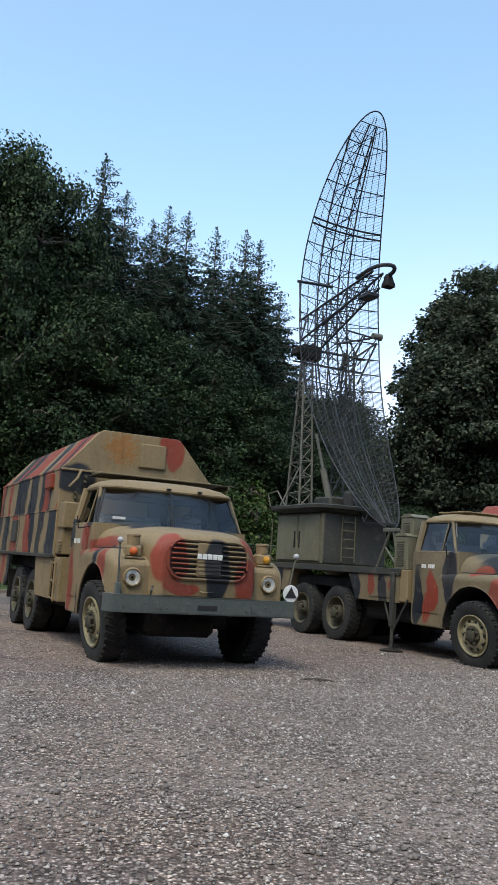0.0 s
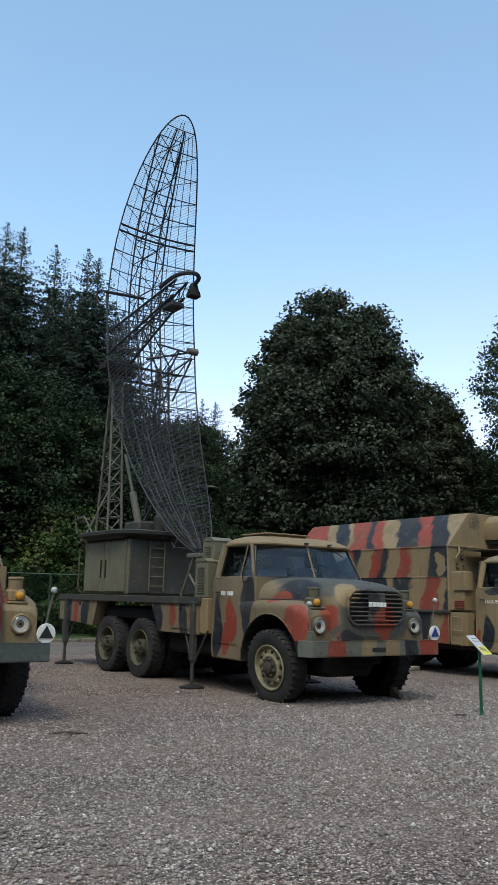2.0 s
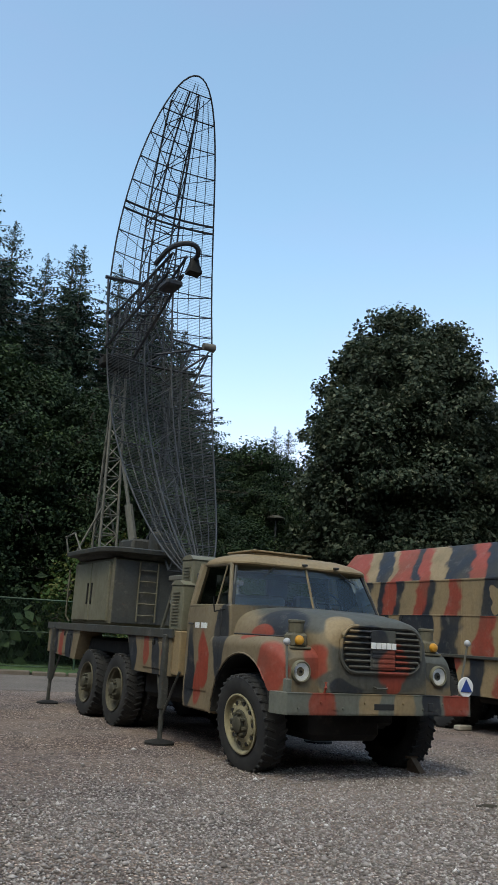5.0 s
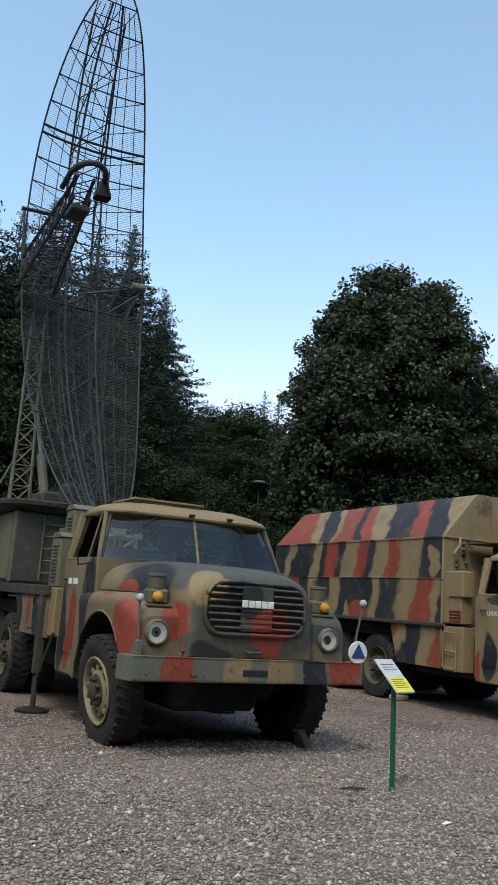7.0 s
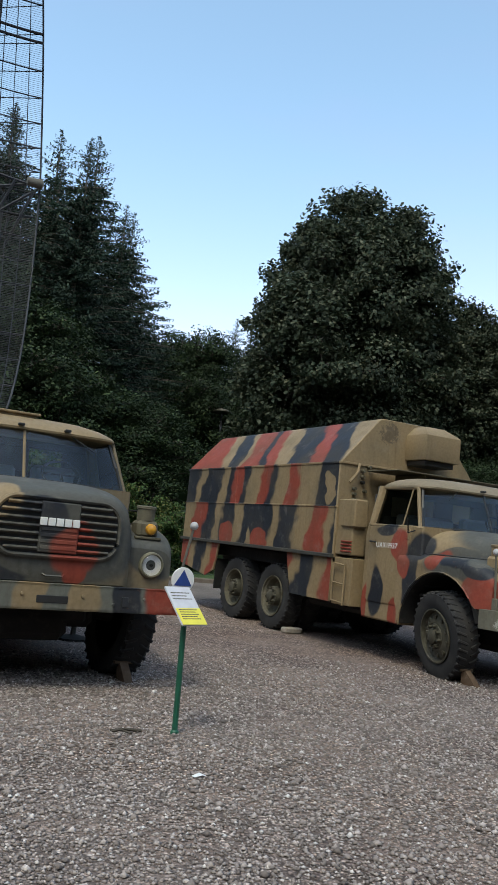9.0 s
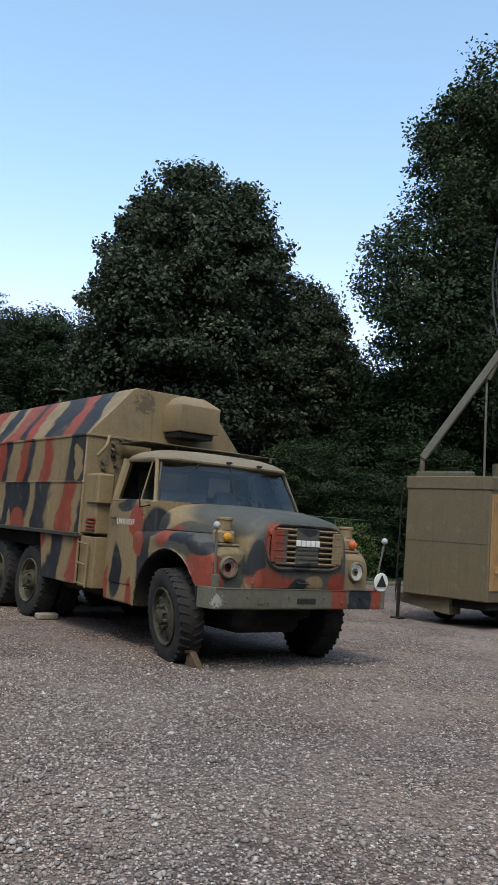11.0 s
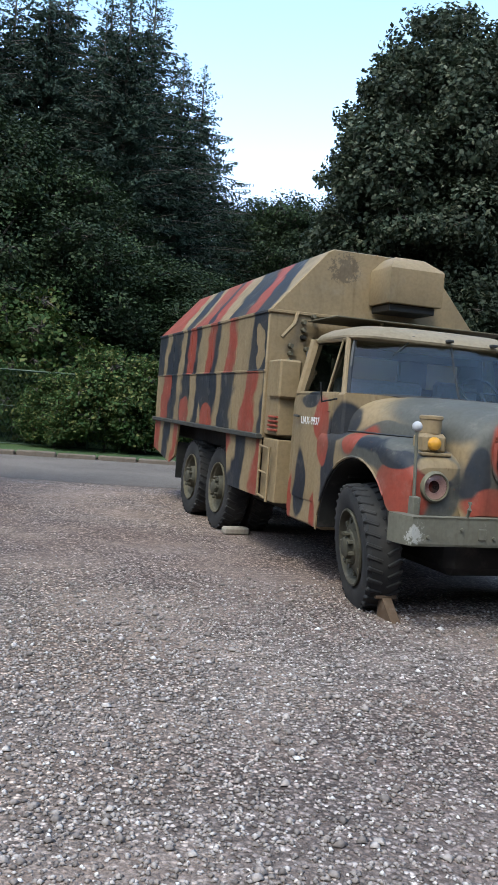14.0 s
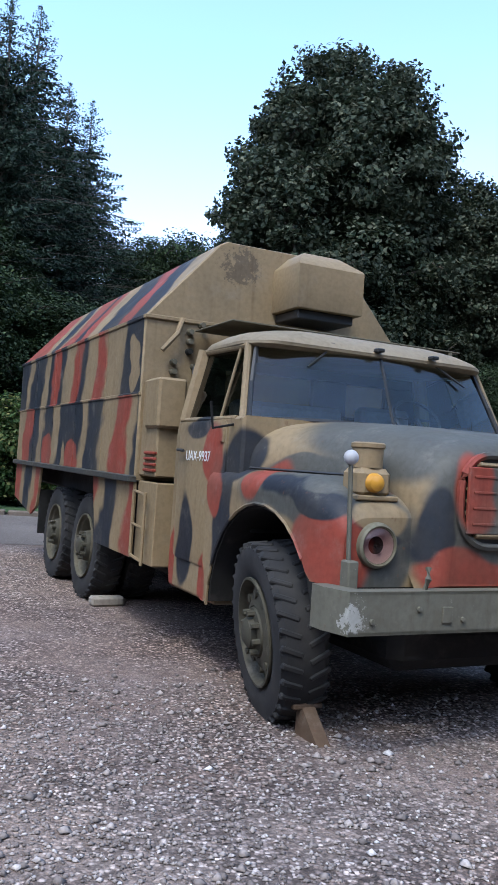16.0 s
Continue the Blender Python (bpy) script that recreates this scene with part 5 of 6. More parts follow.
    for k in range(len(zs) - 1):
        a, b = dish_at(0, zs[k]), dish_at(0, zs[k + 1])
        s = 1 if k % 2 else -1
        part("lacing_bar", G().tube([(a.x - 0.28 * s, a.y + 0.42, a.z), (b.x + 0.28 * s, b.y + 0.42, b.z)], 0.011, 4), STEEL_M, refl)
        part("lacing_bar", G().tube([dish_at(-0.26 * s, zs[k]), dish_at(0.26 * s, zs[k + 1])], 0.010, 4), STEEL_M, refl)
    # wire screen
    vs, fs = [], []
    z, n = 2.3, 12
    while z < 11.3:
        dense = 0.0055 if z > 6.3 else 0.0095
        for k in range(n + 1):
            p = dish_at(-1 + 2 * k / n, z)
            vs += [(p.x, p.y, p.z - dense / 2), (p.x, p.y, p.z + dense / 2)]
        b = len(vs) - 2 * (n + 1)
        fs += [(b + 2 * k, b + 2 * k + 2, b + 2 * k + 3, b + 2 * k + 1) for k in range(n)]
        z += 0.03
    g = G()
    g.v, g.f = vs, fs
    scr = part("screen", g, SCREEN_M, r, "fine wire screen stretched over the ribs", smooth=0)
    scr["kind"] = "stuff"
    # pivot gear at the back
    part("pivot_gear", G().box(-0.95, -0.42, 7.05, 7.4, 6.08, 6.42, 0.05).tube([(-1.15, 7.2, 6.35), (0.85, 7.2, 6.35)], 0.03, 8).tube([(-1.1, 7.2, 6.0), (0.8, 7.2, 6.02)], 0.022, 6).box(-1.15, -0.95, 6.95, 7.25, 6.12, 6.3, 0.03), CHASSIS_M, r)
    for x in (-0.9, -0.5, -0.1, 0.3, 0.7):
        part("back_strut", G().tube([(x, 7.3, 6.4), (x * 0.5 - 0.2, 7.45, 7.4)], 0.018, 5).tube([(x, 7.3, 6.4), (x * 0.6, 7.4, 5.3)], 0.018, 5).tube([(x, 7.3, 6.2), (x + 0.35, 7.0, 6.9)], 0.015, 5), STEEL_M, r)
    # feed arm
    root = [Vector((-1.22, 6.7, 6.35)), Vector((-0.62, 6.8, 6.3)), Vector((-1.2, 6.75, 6.85)), Vector((-0.6, 6.85, 6.85))]
    tip = [Vector((-1.06, 4.3, 6.98)), Vector((-0.82, 4.3, 6.98)), Vector((-1.06, 4.2, 7.26)), Vector((-0.82, 4.2, 7.26))]
    g = G()
    for a, b in zip(root, tip):
        g.tube([a, b], 0.026, 6)
    for k in range(9):
        f0, f1 = k / 9, (k + 1) / 9
        for i, j in ((0, 1), (2, 3), (0, 2), (1, 3)):
            a, b, c = root[i].lerp(tip[i], f0), root[j].lerp(tip[j], f1), root[j].lerp(tip[j], f0)
            g.tube([a, b], 0.011, 4).tube([a, c], 0.011, 4)
    part("feed_arm", g, STEEL_M, r)
    arc = [Vector((-0.93 - 0.25 * math.cos(math.pi * k / 14), 4.2 - 0.42 * math.sin(math.pi * k / 14), 7.25 + 0.03 * math.sin(math.pi * k / 14))) for k in range(15)]
    part("waveguide", G().tube([Vector((-1.18, 4.6, 7.2))] + arc + [Vector((-0.68, 4.32, 7.22))], 0.042, 8), STEEL_M, r)
    part("feed_horn", G().rings([[(x, y, z) for x, y in rrect(-0.68, 4.2, h, h * 0.9, 0.03, 3)] for z, h in ((7.0, 0.115), (7.06, 0.11), (7.16, 0.08), (7.26, 0.06))]), CHASSIS_M, r)
    part("feed_box", G().box(-1.08, -0.8, 4.3, 4.7, 6.78, 6.88, 0.03), STEEL_M, r)
    g = G()
    for a, b in (((0.6, 7.1, 5.7), (0.92, 6.85, 6.7)), ((0.1, 7.2, 6.0), (0.92, 6.85, 6.7)), ((0.2, 7.1, 6.95), (0.92, 6.85, 6.8)), ((-0.1, 7.1, 6.55), (0.92, 6.88, 6.85)), ((0.45, 7.05, 6.35), (0.62, 6.9, 6.85))):
        g.tube([a, b], 0.024, 5)
    aux = part("lower_feed", g, STEEL_M, r)
    part("feed_head", G().lathe([(0.001, -0.14), (0.07, -0.14), (0.085, 0.1), (0.04, 0.13), (0.001, 0.13)], (0.94, 6.85, 6.86), "x", 14), PALE_STEEL_M, aux)
    part("cross_bar", G().tube([(-1.3, 6.85, 7.76), (-0.35, 6.9, 7.84)], 0.035, 6).tube([(-1.25, 6.85, 7.76), (-1.2, 6.8, 6.8)], 0.02, 5), STEEL_M, r)
    return r


radar()


# ---- trailer with a second dish ----
def trailer():
    t = thing("radar_trailer", "tan steel equipment trailer with rusty side and folded dish", "trailer", pose(18.4, 20.4, 0, 0, 0, -61))
    part("trailer_body", G().box(0.0, 1.75, 0.0, 4.2, 0.5, 2.6, 0.02), TAN_M, t)
    part("roof_edge", G().box(-0.02, 1.77, -0.02, 4.22, 2.46, 2.7, 0.015), TAN_M, t)
    part("seam", G().box(0.0, 1.75, -0.006, 0.0, 1.5, 1.515, 0.002), OLIVE_M, t)
    part("side_panel", G().box(1.745, 1.765, 0.05, 2.1, 0.7, 2.4, 0.008).box(1.745, 1.765, 2.2, 4.1, 0.7, 2.4, 0.008), RUST_M, t, "rust-stained side panel")
    for y in (0.2, 0.9, 1.6):
        part("hinge", G().box(1.76, 1.81, y, y + 0.07, 1.0, 1.12, 0.01), RUST_M, t)
    part("underframe", G().box(0.1, 1.65, 0.2, 4.0, 0.34, 0.5, 0.02), CHASSIS_M, t)
    part("drawbar", G().rings([[(0.95, y, z) for y, z in ((0.1, 0.2), (0.5, 0.2), (0.5, 0.5), (0.1, 0.5))], [(-0.3, y, z) for y, z in ((0.2, 0.33), (0.4, 0.33), (0.4, 0.48), (0.2, 0.48))]]), TAN_M, t)
    part("jack_leg", G().tube([(-0.15, 0.1, 0.0), (-0.15, 0.1, 0.75)], 0.035, 8).box(-0.25, -0.05, 0.0, 0.2, 0.0, 0.03), CHASSIS_M, t)
    part("whip_pole", G().tube([(-0.08, -0.1, 0.5), (-0.08, -0.05, 2.7)], 0.014, 5), CHASSIS_M, t)
    for y in (1.2, 3.0):
        for x in (0.2, 1.55):
            w = part("wheel", WHEEL["wheel"], None, t)
            w.matrix_basis = pose(x, y, 0.42, 0, 0, 0 if x < 1 else 180) @ Matrix.Diagonal((0.8, 0.8, 0.8, 1))
            part("tyre", WHEEL["tyre"], None, w)
            part("rim", WHEEL["deep_rim"], None, w)
    m = part("dish_mount", G().lathe([(0.001, 0), (0.3, 0), (0.3, 0.1), (0.16, 0.16), (0.16, 0.4), (0.001, 0.4)], (1.15, 1.4, 2.66), "z", 16), OLIVE_M, t)
    part("mount_beam", G().box(0.1, 1.3, 0.1, 0.22, 2.68, 2.8, 0.02), OLIVE_M, m)
    part("boom_foot", G().tube([(0.2, 0.15, 2.75), (0.2, 0.15, 3.1)], 0.05, 8), OLIVE_M, m)
    part("dish_strut", G().tube([(1.2, 0.7, 4.6), (1.9, 1.1, 6.4)], 0.05, 8), OLIVE_M, m)
    part("mount_boom", G().box(-0.09, 0.09, -0.07, 0.07, 0.0, 2.6, 0.015, look((0.2, 0.15, 3.05), (1.32, 0.78, 5.03)) @ pose(0, 0, 0, 180, 0, 0)), PALE_STEEL_M, m)
    part("mount_stay", G().tube([(1.2, 0.7, 2.66), (1.16, 0.72, 4.6)], 0.022, 6), PALE_STEEL_M, m)
    g, ring = G(), []
    c = Vector((1.95, 1.1, 6.7))
    for k in range(12):
        a = 6.28319 * k / 12
        g.tube([c + Vector((math.cos(a) * 1.0 * f, 0.3 * f * f - 0.3, math.sin(a) * 2.1 * f)) for f in (0.1, 0.4, 0.7, 1.0)], 0.015, 5)
    for f in [0.12 * k for k in range(1, 9)]:
        g.tube([c + Vector((math.cos(a) * f, 0.3 * f * f - 0.3, math.sin(a) * 2.1 * f)) for a in [6.28319 * k / 36 for k in range(36)]], 0.022 if f > 0.9 else 0.008, 4, closed=True)
    part("mesh_dish", g, STEEL_M, m)


trailer()

# ---- small things on the gravel ----
sign = thing("info_sign", "slanted yellow and grey information board on a green post", "sign", pose(9.79, 11.58, 0, 0, 0, 36))
part("post", G().tube([(0, 0, 0.0), (-0.02, 0.0, 0.83)], 0.021, 10).lathe([(0.03, 0.0), (0.03, 0.02), (0.022, 0.03), (0.001, 0.03)], (0, 0, 0), "z", 12), GREEN_M, sign, "green painted steel post")
tilt = pose(-0.02, 0.0, 0.88, 44, 0, 0) @ Matrix.Diagonal((0.74, 0.9, 1, 1))
board = part("board", G().box(-0.15, 0.15, -0.19, 0.19, -0.008, 0.008, 0.003, tilt), PAPER_M, sign, "grey printed upper half")
part("yellow_band", G().box(-0.148, 0.148, -0.188, -0.03, 0.008, 0.011, 0.001, tilt), YELLOW_M, board, "yellow printed lower half")
g = G()
for k in range(5):
    g.box(-0.12, 0.10 - 0.03 * (k % 2), -0.05 - 0.022 * k, -0.042 - 0.022 * k, 0.011, 0.012, 0.0003, tilt)
for k in range(3):
    g.box(-0.12, 0.11 - 0.05 * (k % 2), 0.12 - 0.03 * k, 0.128 - 0.03 * k, 0.008, 0.0095, 0.0003, tilt)
part("print_lines", g, OLIVE_M, board)


def chock(key, x, y, turn=0):
    m = pose(*TRUCKS[key][:2], 0, 0, 0, TRUCKS[key][2]) @ pose(x, y, 0, 0, 0, turn)
    g = G().prism([(0.02, 0.0), (0.26, 0.0), (0.26, 0.17), (0.22, 0.17)], -0.04, 0.04).box(-0.09, 0.09, 0.2, 0.24, 0.14, 0.17, 0.008)
    solid("wheel_chock", g, TIMBER_M, "brown steel and timber wedge under a truck tyre", "wheel chock", m, "wheel chocks")


chock("B", 0.93, 0.38), chock("C", -1.0, 0.36)
cm = pose(*TRUCKS["C"][:2], 0, 0, 0, TRUCKS["C"][2])
solid("stone_block", G().box(-0.16, 0.16, -0.07, 0.07, 0.0, 0.09, 0.02), STONE_M, "pale stone block under a rear truck tyre", "stone block", cm @ pose(-1.02, 4.35, 0))
stick = G().tube([(0, 0, 0.012), (0.1, 0.03, 0.02), (0.22, 0.02, 0.012)], 0.011, 5).tube([(0.08, 0.02, 0.015), (0.14, -0.05, 0.012)], 0.008, 5)
solid("paper_scrap", G().add([(-0.07, -0.03, 0.008), (0.02, -0.035, 0.02), (0.08, -0.02, 0.008), (0.07, 0.03, 0.01), (0.0, 0.035, 0.024), (-0.08, 0.03, 0.008)], [(0, 1, 4, 5), (1, 2, 3, 4)]), WHITE_M, "small crumpled white paper scrap on the gravel", "paper", pose(9.9, 10.6, 0, 0, 0, 15) @ Matrix.Diagonal((0.55, 0.55, 1, 1)))
solid("dead_twig", stick, BARK_M, "dark dead twig lying on the gravel", "twig", pose(9.35, 11.5, 0, 0, 0, 10))
solid("dead_twig", stick, BARK_M, "dark dead twig lying on the gravel", "twig", pose(4.4, 10.5, 0, 0, 0, -20) @ Matrix.Diagonal((1.6, 1.6, 1, 1)))


# ---- kerb, fence, lamp ----
kerb = thing("kerb", "low kerb of worn brown stones along the lawn", "kerb", kind="structure")
for k in range(46):
    f = -4 + k * 0.95
    c = KERB_A + along * (16 + f)
    w = 0.44 + 0.02 * random.random()
    m = Matrix.Translation(c) @ Matrix.Rotation(math.atan2(along.y, along.x) + 0.03 * random.uniform(-1, 1), 4, "Z")
    part("kerb_stone", G().box(-w, w, -0.09, 0.11, -0.02, 0.10 + 0.03 * random.random(), 0.025, m), KERB_M, kerb)
fence = thing("mesh_fence", "dark green wire mesh fence with steel posts", "fence")
f0, f1 = KERB_A + back * 2.6 + along * 14, KERB_A + back * 2.6 + along * 62
g = G()
for k in range(17):
    p = f0.lerp(f1, k / 16)
    part("post", G().tube([p, p + Vector((0, 0, 2.1))], 0.035, 8), FENCE_M, fence)
for z in (0.1, 1.1, 2.05):
    part("wire", G().tube([f0 + Vector((0, 0, z)), f1 + Vector((0, 0, z))], 0.012 if z < 2 else 0.028, 5), FENCE_M, fence)
vs, fs = [], []
L = (f1 - f0).length
for k in range(int(L / 0.1) * 2):
    s = 1 if k % 2 else -1
    a = f0 + along * (0.1 * (k // 2))
    b = a + along * (s * 1.0)
    n = len(vs)
    vs += [tuple(a + Vector((0, 0, 0.08))), tuple(a + along * 0.006 + Vector((0, 0, 0.08))), tuple(b + along * 0.006 + Vector((0, 0, 2.05))), tuple(b + Vector((0, 0, 2.05)))]
    fs.append((n, n + 1, n + 2, n + 3))
g = G()
g.v, g.f = vs, fs
part("wire_mesh", g, FENCE_M, fence, smooth=0)["kind"] = "stuff"
lamp = thing("street_lamp", "slim grey park lamp with a flat hood", "street lamp", pose(12.95, 49.5, 0))
part("post", G().tube([(0, 0, 0), (0, 0, 7.8)], 0.06, 8), STEEL_M, lamp)
part("hood", G().lathe([(0.001, 0.2), (0.25, 0.14), (0.5, 0.05), (0.5, 0.0), (0.001, 0.0)], (0, 0, 7.8), "z", 16), PALE_STEEL_M, lamp)


# ---- trees ----
def leaf_mesh(name, centres, normals, sizes, mat, long=1.5, along_way=None):
    """Many small folded leaves, two triangles each."""
    n = len(centres)
    rng = np.random.default_rng(5)
    t = rng.normal(size=(n, 3)) if along_way is None else along_way + rng.normal(size=(n, 3)) * 0.25
    t -= (t * normals).sum(1)[:, None] * normals
    t /= np.linalg.norm(t, axis=1)[:, None] + 1e-9
    b = np.cross(normals, t)
    s = sizes[:, None]
    v = np.empty((n, 4, 3))
    v[:, 0] = centres - t * s * long * 0.5
    v[:, 1] = centres + b * s * 0.5 + normals * s * 0.12
    v[:, 2] = centres + t * s * long * 0.5
    v[:, 3] = centres - b * s * 0.5 + normals * s * 0.12
    me = bpy.data.meshes.new(name)
    me.vertices.add(4 * n), me.loops.add(4 * n), me.polygons.add(n)
    me.vertices.foreach_set("co", v.ravel().astype(np.float32))
    me.loops.foreach_set("vertex_index", np.arange(4 * n, dtype=np.int32))
    me.polygons.foreach_set("loop_start", np.arange(0, 4 * n, 4, dtype=np.int32))
    me.update(calc_edges=True)
    me.validate()
    me.materials.append(mat)
    return me


def unit(v):
    return v / (np.linalg.norm(v, axis=-1, keepdims=True) + 1e-9)


def broadleaf(seed, height, radius, trunk, clumps, per, leaf, lobes=9, low=0.12, blunt=0.7):
    """Leaf centres, normals, sizes and the wood of a round-crowned tree, foot at the origin."""
    rng = np.random.default_rng(seed)
    g = G()
    crown0 = height * low
    lob = []
    for k in range(lobes):
        f = (k + 0.5) / lobes
        a = 2.4 * k + rng.uniform(-0.3, 0.3)
        zz = crown0 + (height - crown0) * (0.12 + 0.76 * f)
        prof = math.sin(math.pi * min(1.0, 0.22 + 0.72 * f)) ** blunt
        off = radius * rng.uniform(0.5, 0.78) * prof
        lob.append((np.array([off * math.cos(a), off * math.sin(a), zz]), radius * (0.24 + 0.14 * prof) * rng.uniform(0.8, 1.3)))
    lob.append((np.array([-0.06 * radius, 0, height - radius * 0.27]), radius * 0.27))
    for zf in (0.3, 0.45, 0.6, 0.72):
        lob.append((np.array([0, 0, crown0 + (height - crown0) * zf]), radius * (0.62 if zf < 0.65 else 0.5)))
    for k in range(lobes * 2):
        f, a = rng.uniform(0.15, 0.93), rng.uniform(0, 6.283)
        prof = math.sin(math.pi * min(1.0, 0.22 + 0.72 * f)) ** blunt * (1 - 0.5 * f**5)
        off = radius * (0.98 * prof + 0.02)
        lob.append((np.array([off * math.cos(a), off * math.sin(a), crown0 + (height - crown0) * f * 0.97]), radius * rng.uniform(0.09, 0.17)))
    top = Vector((rng.uniform(-0.2, 0.2), rng.uniform(-0.2, 0.2), height * 0.82))
    g.tube([(0, 0, -0.1), (0.05, 0.02, height * 0.2), (0.1, -0.05, height * 0.5), top], [trunk, trunk * 0.75, trunk * 0.5, trunk * 0.12], 9)
    for c, r in lob:
        z0 = max(height * 0.12, c[2] - r * 1.1)
        g.tube([(0.06, 0, z0), (c[0] * 0.5, c[1] * 0.5, (z0 + c[2]) / 2 + 0.2), tuple(c)], [trunk * 0.35, trunk * 0.22, trunk * 0.06], 6)
    C, Nn, S = [], [], []
    total = sum(q[1] ** 2 for q in lob)
    for c, r in lob:
        per_lobe = max(6, int(clumps * r * r / total))
        d = unit(rng.normal(size=(per_lobe, 3)))
        rr = r * rng.uniform(0.35, 1.0, size=(per_lobe, 1)) ** 0.45
        cc = c + d * rr * np.array([1, 1, 0.9])
        for p, out in zip(cc, d):
            k = rng.integers(per // 2, per + 1)
            pr = rng.uniform(0.2, 0.42) * (radius / 4.5) ** 0.5
            q = p + np.clip(rng.normal(size=(k, 3)), -1.5, 1.5) * pr * np.array([1, 1, 0.6])
            C.append(q)
            Nn.append(unit(out * 0.6 + np.array([0, 0, 0.7]) + rng.normal(size=(k, 3)) * 0.6))
            S.append(leaf * rng.uniform(0.6, 1.25, size=k))
        tw = rng.integers(0, per_lobe, size=8)
        for i in tw:
            g.tube([tuple(c), tuple((c + cc[i]) / 2 + np.array([0, 0, 0.1])), tuple(cc[i])], [0.05, 0.03, 0.008], 4)
    return np.concatenate(C), np.concatenate(Nn), np.concatenate(S), g


def spruce(seed, height, radius):
    """A conifer: whorls of drooping boughs, each a feather of needle sprays."""
    rng = np.random.default_rng(seed)
    g = G()
    g.tube([(0, 0, -0.1), (0, 0, height * 0.5), (0.03, 0, height)], [height * 0.014, height * 0.008, 0.01], 7)
    C, Nn, S, T = [], [], [], []
    z = height * 0.05
    while z < height - 0.15:
        f = z / height
        reach = min(radius, 0.52 * (height - z) ** 0.95 + 0.04)
        n = int(rng.integers(4, 6) + 4 * (1 - f))
        a0 = rng.uniform(0, 6.283)
        for k in range(n):
            a = a0 + 6.283 * k / n + rng.uniform(-0.35, 0.35)
            L = reach * (rng.uniform(0.55, 1.0) if rng.uniform() < 0.8 else rng.uniform(1.0, 1.22))
            out = np.array([math.cos(a), math.sin(a), 0.0])
            side = np.array([-math.sin(a), math.cos(a), 0.0])
            rise = 0.7 if f > 0.88 else 0.22
            steps = max(4, int(L / 0.17))
            zb = z + rng.uniform(-0.2, 0.2)
            pts = [out * (L * s) + np.array([0, 0, zb + rise * L * s - 0.75 * L * s * s + 0.5 * L * s**3]) for s in np.linspace(0, 1, steps + 1)]
            if L > 0.8:
                g.tube([tuple(pts[0]), tuple(pts[steps // 2]), tuple(pts[-1])], [0.03, 0.018, 0.005], 4)
            for i in range(1, steps + 1):
                s = i / steps
                d = pts[i] - pts[i - 1]
                d = d / np.linalg.norm(d)
                wide = 0.26 * min(L, 2.2) * (1 - s) ** 0.7 * rng.uniform(0.4, 1.3) + 0.06
                m = int(5 + 10 * wide)
                lat = rng.choice([-1, 1], m) * rng.uniform(0.1, 1, m)
                hang = -rng.uniform(0.0, 0.45, m) * (1 - 0.5 * s)
                C.append(pts[i] + side * (lat * wide)[:, None] + np.array([0, 0, 1.0]) * (hang * np.abs(lat) - 0.03)[:, None] - d * (np.abs(lat) * wide * 0.4)[:, None])
                T.append(d * 0.8 + side * np.sign(lat)[:, None] * 0.6 + np.array([0, 0, 1.0]) * rng.uniform(-0.7, 0.25, (m, 1)))
                Nn.append(unit(np.array([0, 0, 0.7]) + out * 0.3 + rng.normal(size=(m, 3)) * 0.7))
                S.append(rng.uniform(0.05, 0.10, size=m) * (0.42 if height - z < 1 else 0.65 if height - z < 2.5 else 1.0))
        z += 0.23 + 0.25 * (1 - f)
    return np.concatenate(C), np.concatenate(Nn), np.concatenate(S), g, np.concatenate(T)


def tree(name, data, mat, label, m, group="", category="tree", long=1.5):
    C, Nn, S, g = data[:4]
    way = data[4] if len(data) > 4 else None
    t = thing(name, label, category, m, group)
    part("trunk", g, BARK_M, t)
    part("crown", leaf_mesh("crown", C, Nn, S, mat, long, way), None, t)
    return t


def put_copy(t, x, y, s=1.0, turn=0.0, sz=None):
    o = copy_thing(t, Matrix.Translation((x, y, 0)) @ Matrix.Rotation(turn, 4, "Z"))
    o.scale = (s, s, sz or s)
    return o


MAPLE_L = "large dark green maple with a dense rounded crown"
maple = tree("maple_tree", broadleaf(3, 18.5, 5.0, 0.45, 4800, 75, 0.15, 34, 0.03, 0.52), MAPLE_M, MAPLE_L, pose(18.4, 43.0, 0))
put_copy(maple, 23.5, 44.0, 0.76, 2.0)
ASH_L = "tall leafy tree with an airy dark crown"
ash = tree("ash_tree", broadleaf(8, 24.0, 6.5, 0.4, 4400, 70, 0.12, 34, 0.03), WOOD_M, ASH_L, pose(31.0, 37.0, 0), "edge trees")
put_copy(ash, 37.5, 45, 0.95, 2.0)
put_copy(ash, 25.0, 44.5, 0.50, 1.0)
SPR_L = "tall dark spruce with drooping branches"
s1 = tree("spruce_tree", spruce(4, 21.2, 5.2), SPRUCE_M, SPR_L, pose(5.0, 47.5, 0), "spruces behind the yard", long=3.4)
s2 = tree("spruce_tree", spruce(9, 19.8, 4.0), SPRUCE_M, SPR_L, pose(1.6, 42.5, 0), "spruces behind the yard", long=3.4)
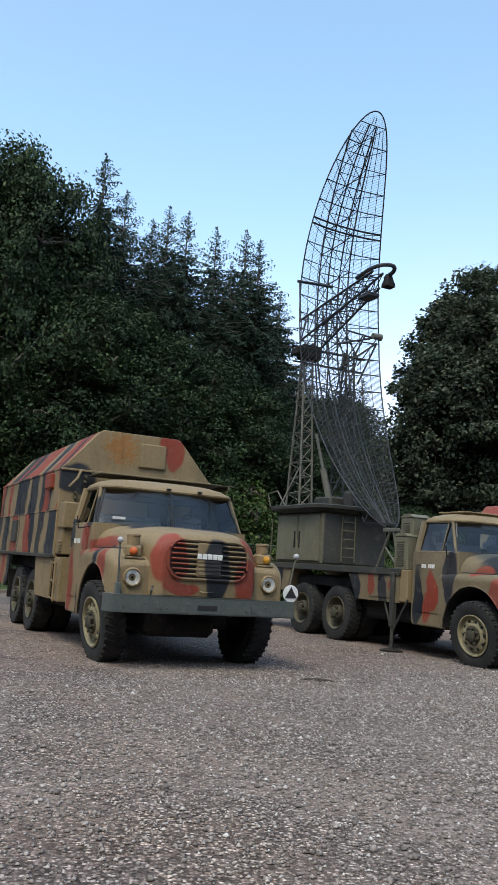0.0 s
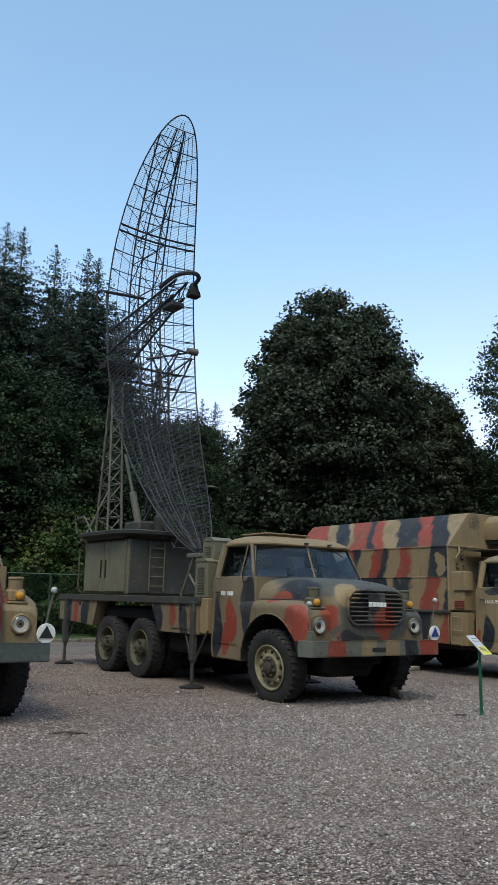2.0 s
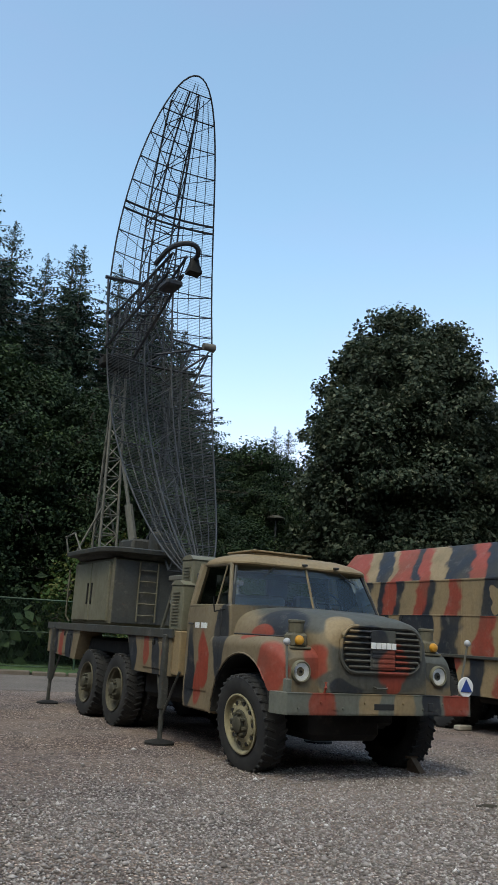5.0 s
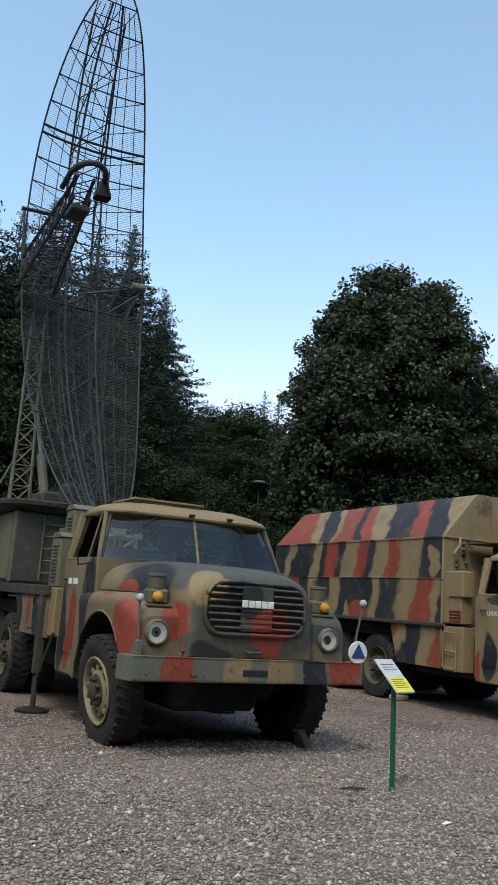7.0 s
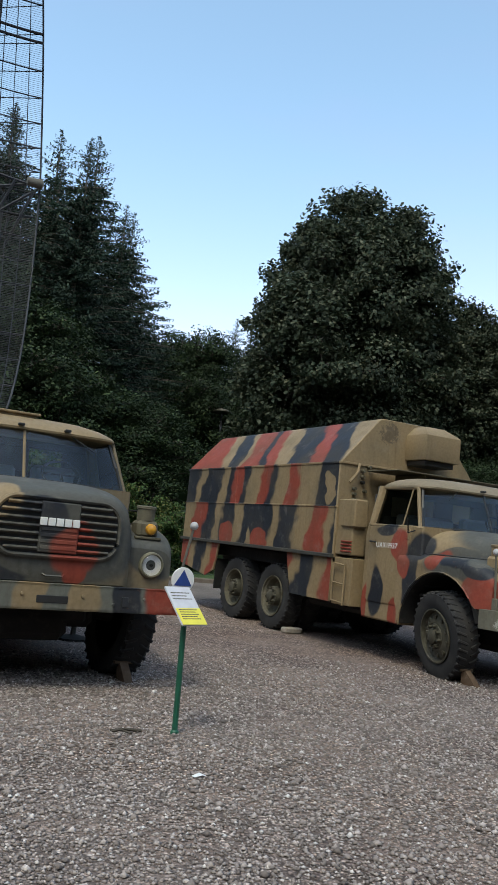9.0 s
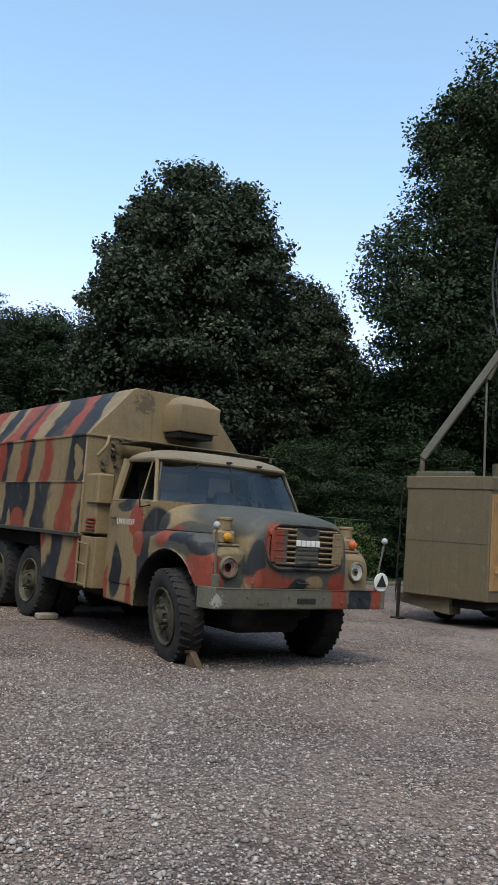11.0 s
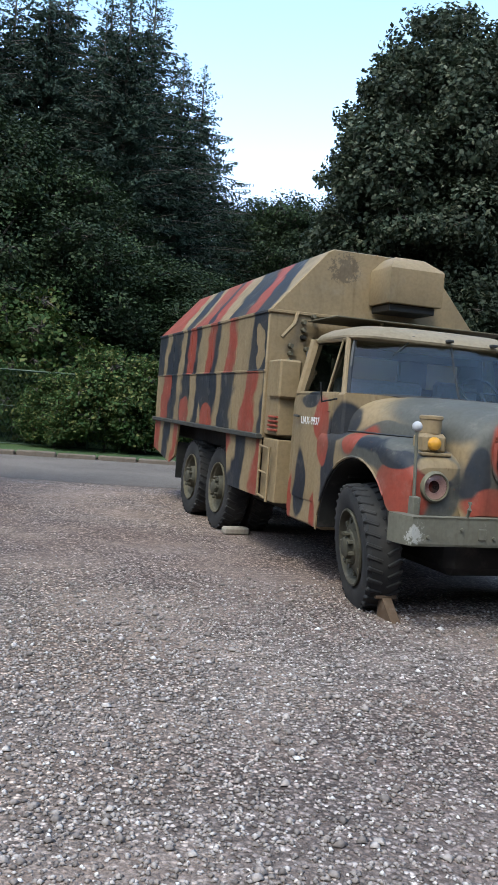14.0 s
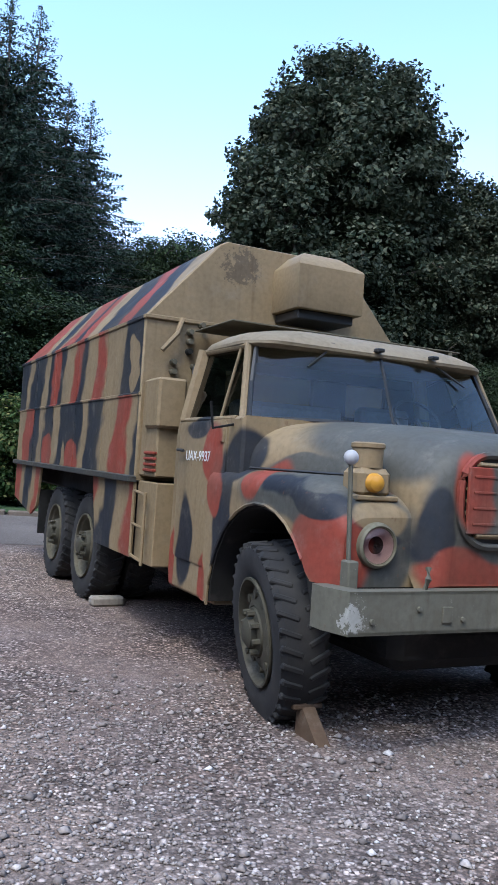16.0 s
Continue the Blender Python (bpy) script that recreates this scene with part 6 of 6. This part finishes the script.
for x, y, s, a, src in ((5.4, 40.4, 0.895, 1.0, s2), (7.0, 44.5, 0.78, 2.2, s1), (-1.6, 41.5, 1.02, 1.7, s2), (3.2, 46.5, 0.98, 0.4, s1), (-2.4, 38.5, 1.04, 3.1, s2), (-0.3, 44.0, 1.0, 4.0, s2), (4.1, 42.0, 0.86, 5.0, s2), (14.4, 62, 0.77, 1.2, s1), (15.6, 63, 0.83, 2.9, s2), (0.2, 50.0, 1.1, 2.0, s1), (7.0, 52.0, 0.9, 3.0, s1)):
    put_copy(src, x, y, s, a)
DEC_L = "dense dark green broadleaf tree at the wood's edge"
d1 = tree("broadleaf_tree", broadleaf(21, 13.0, 4.7, 0.28, 1900, 85, 0.105, 24, 0.02), WOOD_M, DEC_L, pose(-5.3, 34.0, 0), "trees at the wood's edge")
d1.scale = (1, 1, 1.46)
for x, y, s, a, sz in ((-1.4, 33.6, 0.95, 1.0, 0.95), (1.6, 35.2, 0.9, 2.0, 0.86), (4.6, 36.0, 0.85, 3.0, 0.72), (-12.0, 35.0, 1.15, 4.0, 1.6), (-9.0, 32.5, 0.95, 5.0, 1.3), (-7.5, 38.0, 1.1, 0.6, 1.5), (8.4, 37.0, 0.75, 1.5, 0.5), (12.0, 54.0, 1.0, 2.5, 1.04), (15.5, 58.0, 1.1, 3.5, 0.85), (9.8, 56.0, 1.1, 0.2, 1.06),
                       (27.5, 40.0, 0.9, 2.0, 0.7), (26.8, 44.0, 0.8, 1.3, 0.78), (22.5, 37.5, 0.6, 4.4, 0.42), (26.0, 34.5, 0.62, 1.1, 0.42), (31.0, 35.0, 0.8, 0.7, 0.5), (37.0, 34.0, 1.0, 3.3, 0.8), (13.0, 38.5, 0.62, 2.7, 0.36), (17.5, 38.5, 0.6, 5.2, 0.36), (-17, 37, 1.2, 2.2, 1.6), (43, 36, 1.2, 0.3, 1.2), (21.5, 56, 1.1, 1.0, 0.8), (27, 54, 1.2, 2.0, 0.9), (33, 56, 1.3, 4.0, 1.0)):
    put_copy(d1, x, y, s, a, sz)
BUSH_L = "leafy light green shrub beside the fence"
b1 = tree("shrub", broadleaf(31, 2.9, 1.2, 0.03, 420, 40, 0.075, 12, 0.02), BUSH_M, BUSH_L, pose(7.6, 30.4, 0), "shrubs at the fence", "shrub")
for x, y, s, a in ((6.3, 30.2, 0.72, 1.0), (8.7, 30.6, 0.95, 2.0), (9.9, 30.9, 0.8, 3.0), (4.6, 32.4, 1.6, 5.0), (22.0, 31.6, 0.7, 2.0)):
    put_copy(b1, x, y, s, a)
# far wood that closes the view; its unseen rear part is added to block light
C, Nn, S = [], [], []
rng = np.random.default_rng(77)
for k in range(230):
    a = 6.28319 * k / 230
    front = abs(math.atan2(math.sin(a), math.cos(a))) < 1.5
    dist = rng.uniform(68, 90) if front else rng.uniform(34, 46)
    x, y = 8 + dist * math.sin(a), 8 + dist * math.cos(a)
    h = rng.uniform(8, 12.5) if front else rng.uniform(14, 20)
    m = 420 if front else 700
    d = unit(rng.normal(size=(m, 3)))
    C.append(np.array([x, y, h * 0.5]) + d * np.array([5.0, 5.0, h * 0.5]) * rng.uniform(0.7, 1.1, size=(m, 1)))
    Nn.append(unit(d + np.array([0, 0, 0.6]) + rng.normal(size=(m, 3)) * 0.5))
    S.append(rng.uniform(0.9, 1.9, size=m))
far = new("far_wood_and_blocker", leaf_mesh("far_wood_and_blocker", np.concatenate(C), np.concatenate(Nn), np.concatenate(S), WOOD_M))
tagged(far, "dark green wood far behind the yard, with an unseen added ring blocking light", "woodland", kind="stuff")
# woodland floor and undergrowth between the trunks
C, Nn, S = [], [], []
for k in range(900):
    f = rng.uniform(-10, 75)
    base = KERB_A + along * f + back * rng.uniform(4.5, 22)
    h = rng.uniform(0.8, 3.4)
    m = 70
    d = unit(rng.normal(size=(m, 3)))
    C.append(np.array([base.x, base.y, h * 0.45]) + d * np.array([1.1, 1.1, h * 0.5]) * rng.uniform(0.4, 1.1, size=(m, 1)))
    Nn.append(unit(d + np.array([0, 0, 0.8]) + rng.normal(size=(m, 3)) * 0.5))
    S.append(rng.uniform(0.16, 0.36, size=m))
und = new("undergrowth", leaf_mesh("undergrowth", np.concatenate(C), np.concatenate(Nn), np.concatenate(S), WOOD_M))
tagged(und, "dark leafy undergrowth between the trunks", "undergrowth", kind="stuff")

# ---- loose stones on the yard ----
def pebbles(count, seed):
    rng = np.random.default_rng(seed)
    octa = np.array([(1, 0, 0), (-1, 0, 0), (0, 1, 0), (0, -1, 0), (0, 0, 1), (0, 0, -0.6)], float)
    tri = np.array([(0, 2, 4), (2, 1, 4), (1, 3, 4), (3, 0, 4), (2, 0, 5), (1, 2, 5), (3, 1, 5), (0, 3, 5)])
    f = rng.uniform(0, 1, count)
    cx = 3.2 + 10.0 * f + rng.normal(size=count) * 2.2
    cy = 4.6 + 6.6 * f + rng.uniform(-1.6, 5.0, size=count)
    size = rng.uniform(0.006, 0.016, count) * (1 + (rng.uniform(size=count) > 0.94) * rng.uniform(0.3, 1.2, count))
    a = rng.uniform(0, 6.283, count)
    sh = rng.uniform(0.6, 1.3, (count, 6, 3)) * octa[None]
    sh[:, :, 2] *= 0.65
    sh *= size[:, None, None]
    co, si = np.cos(a)[:, None], np.sin(a)[:, None]
    x = sh[:, :, 0] * co - sh[:, :, 1] * si
    y = sh[:, :, 0] * si + sh[:, :, 1] * co
    v = np.stack([x + cx[:, None], y + cy[:, None], sh[:, :, 2] + size[:, None] * 0.25], -1)
    me = bpy.data.meshes.new("gravel_stones")
    n = count * 8
    me.vertices.add(count * 6), me.loops.add(n * 3), me.polygons.add(n)
    me.vertices.foreach_set("co", v.ravel().astype(np.float32))
    me.loops.foreach_set("vertex_index", (tri[None] + 6 * np.arange(count)[:, None, None]).ravel().astype(np.int32))
    me.polygons.foreach_set("loop_start", np.arange(0, n * 3, 3, dtype=np.int32))
    me.update(calc_edges=True)
    me.materials.append(PEBBLE_M)
    return tagged(new("gravel_stones", me), "loose grey and pale crushed stones on the yard", "gravel", kind="stuff")


pebbles(130000, 12)
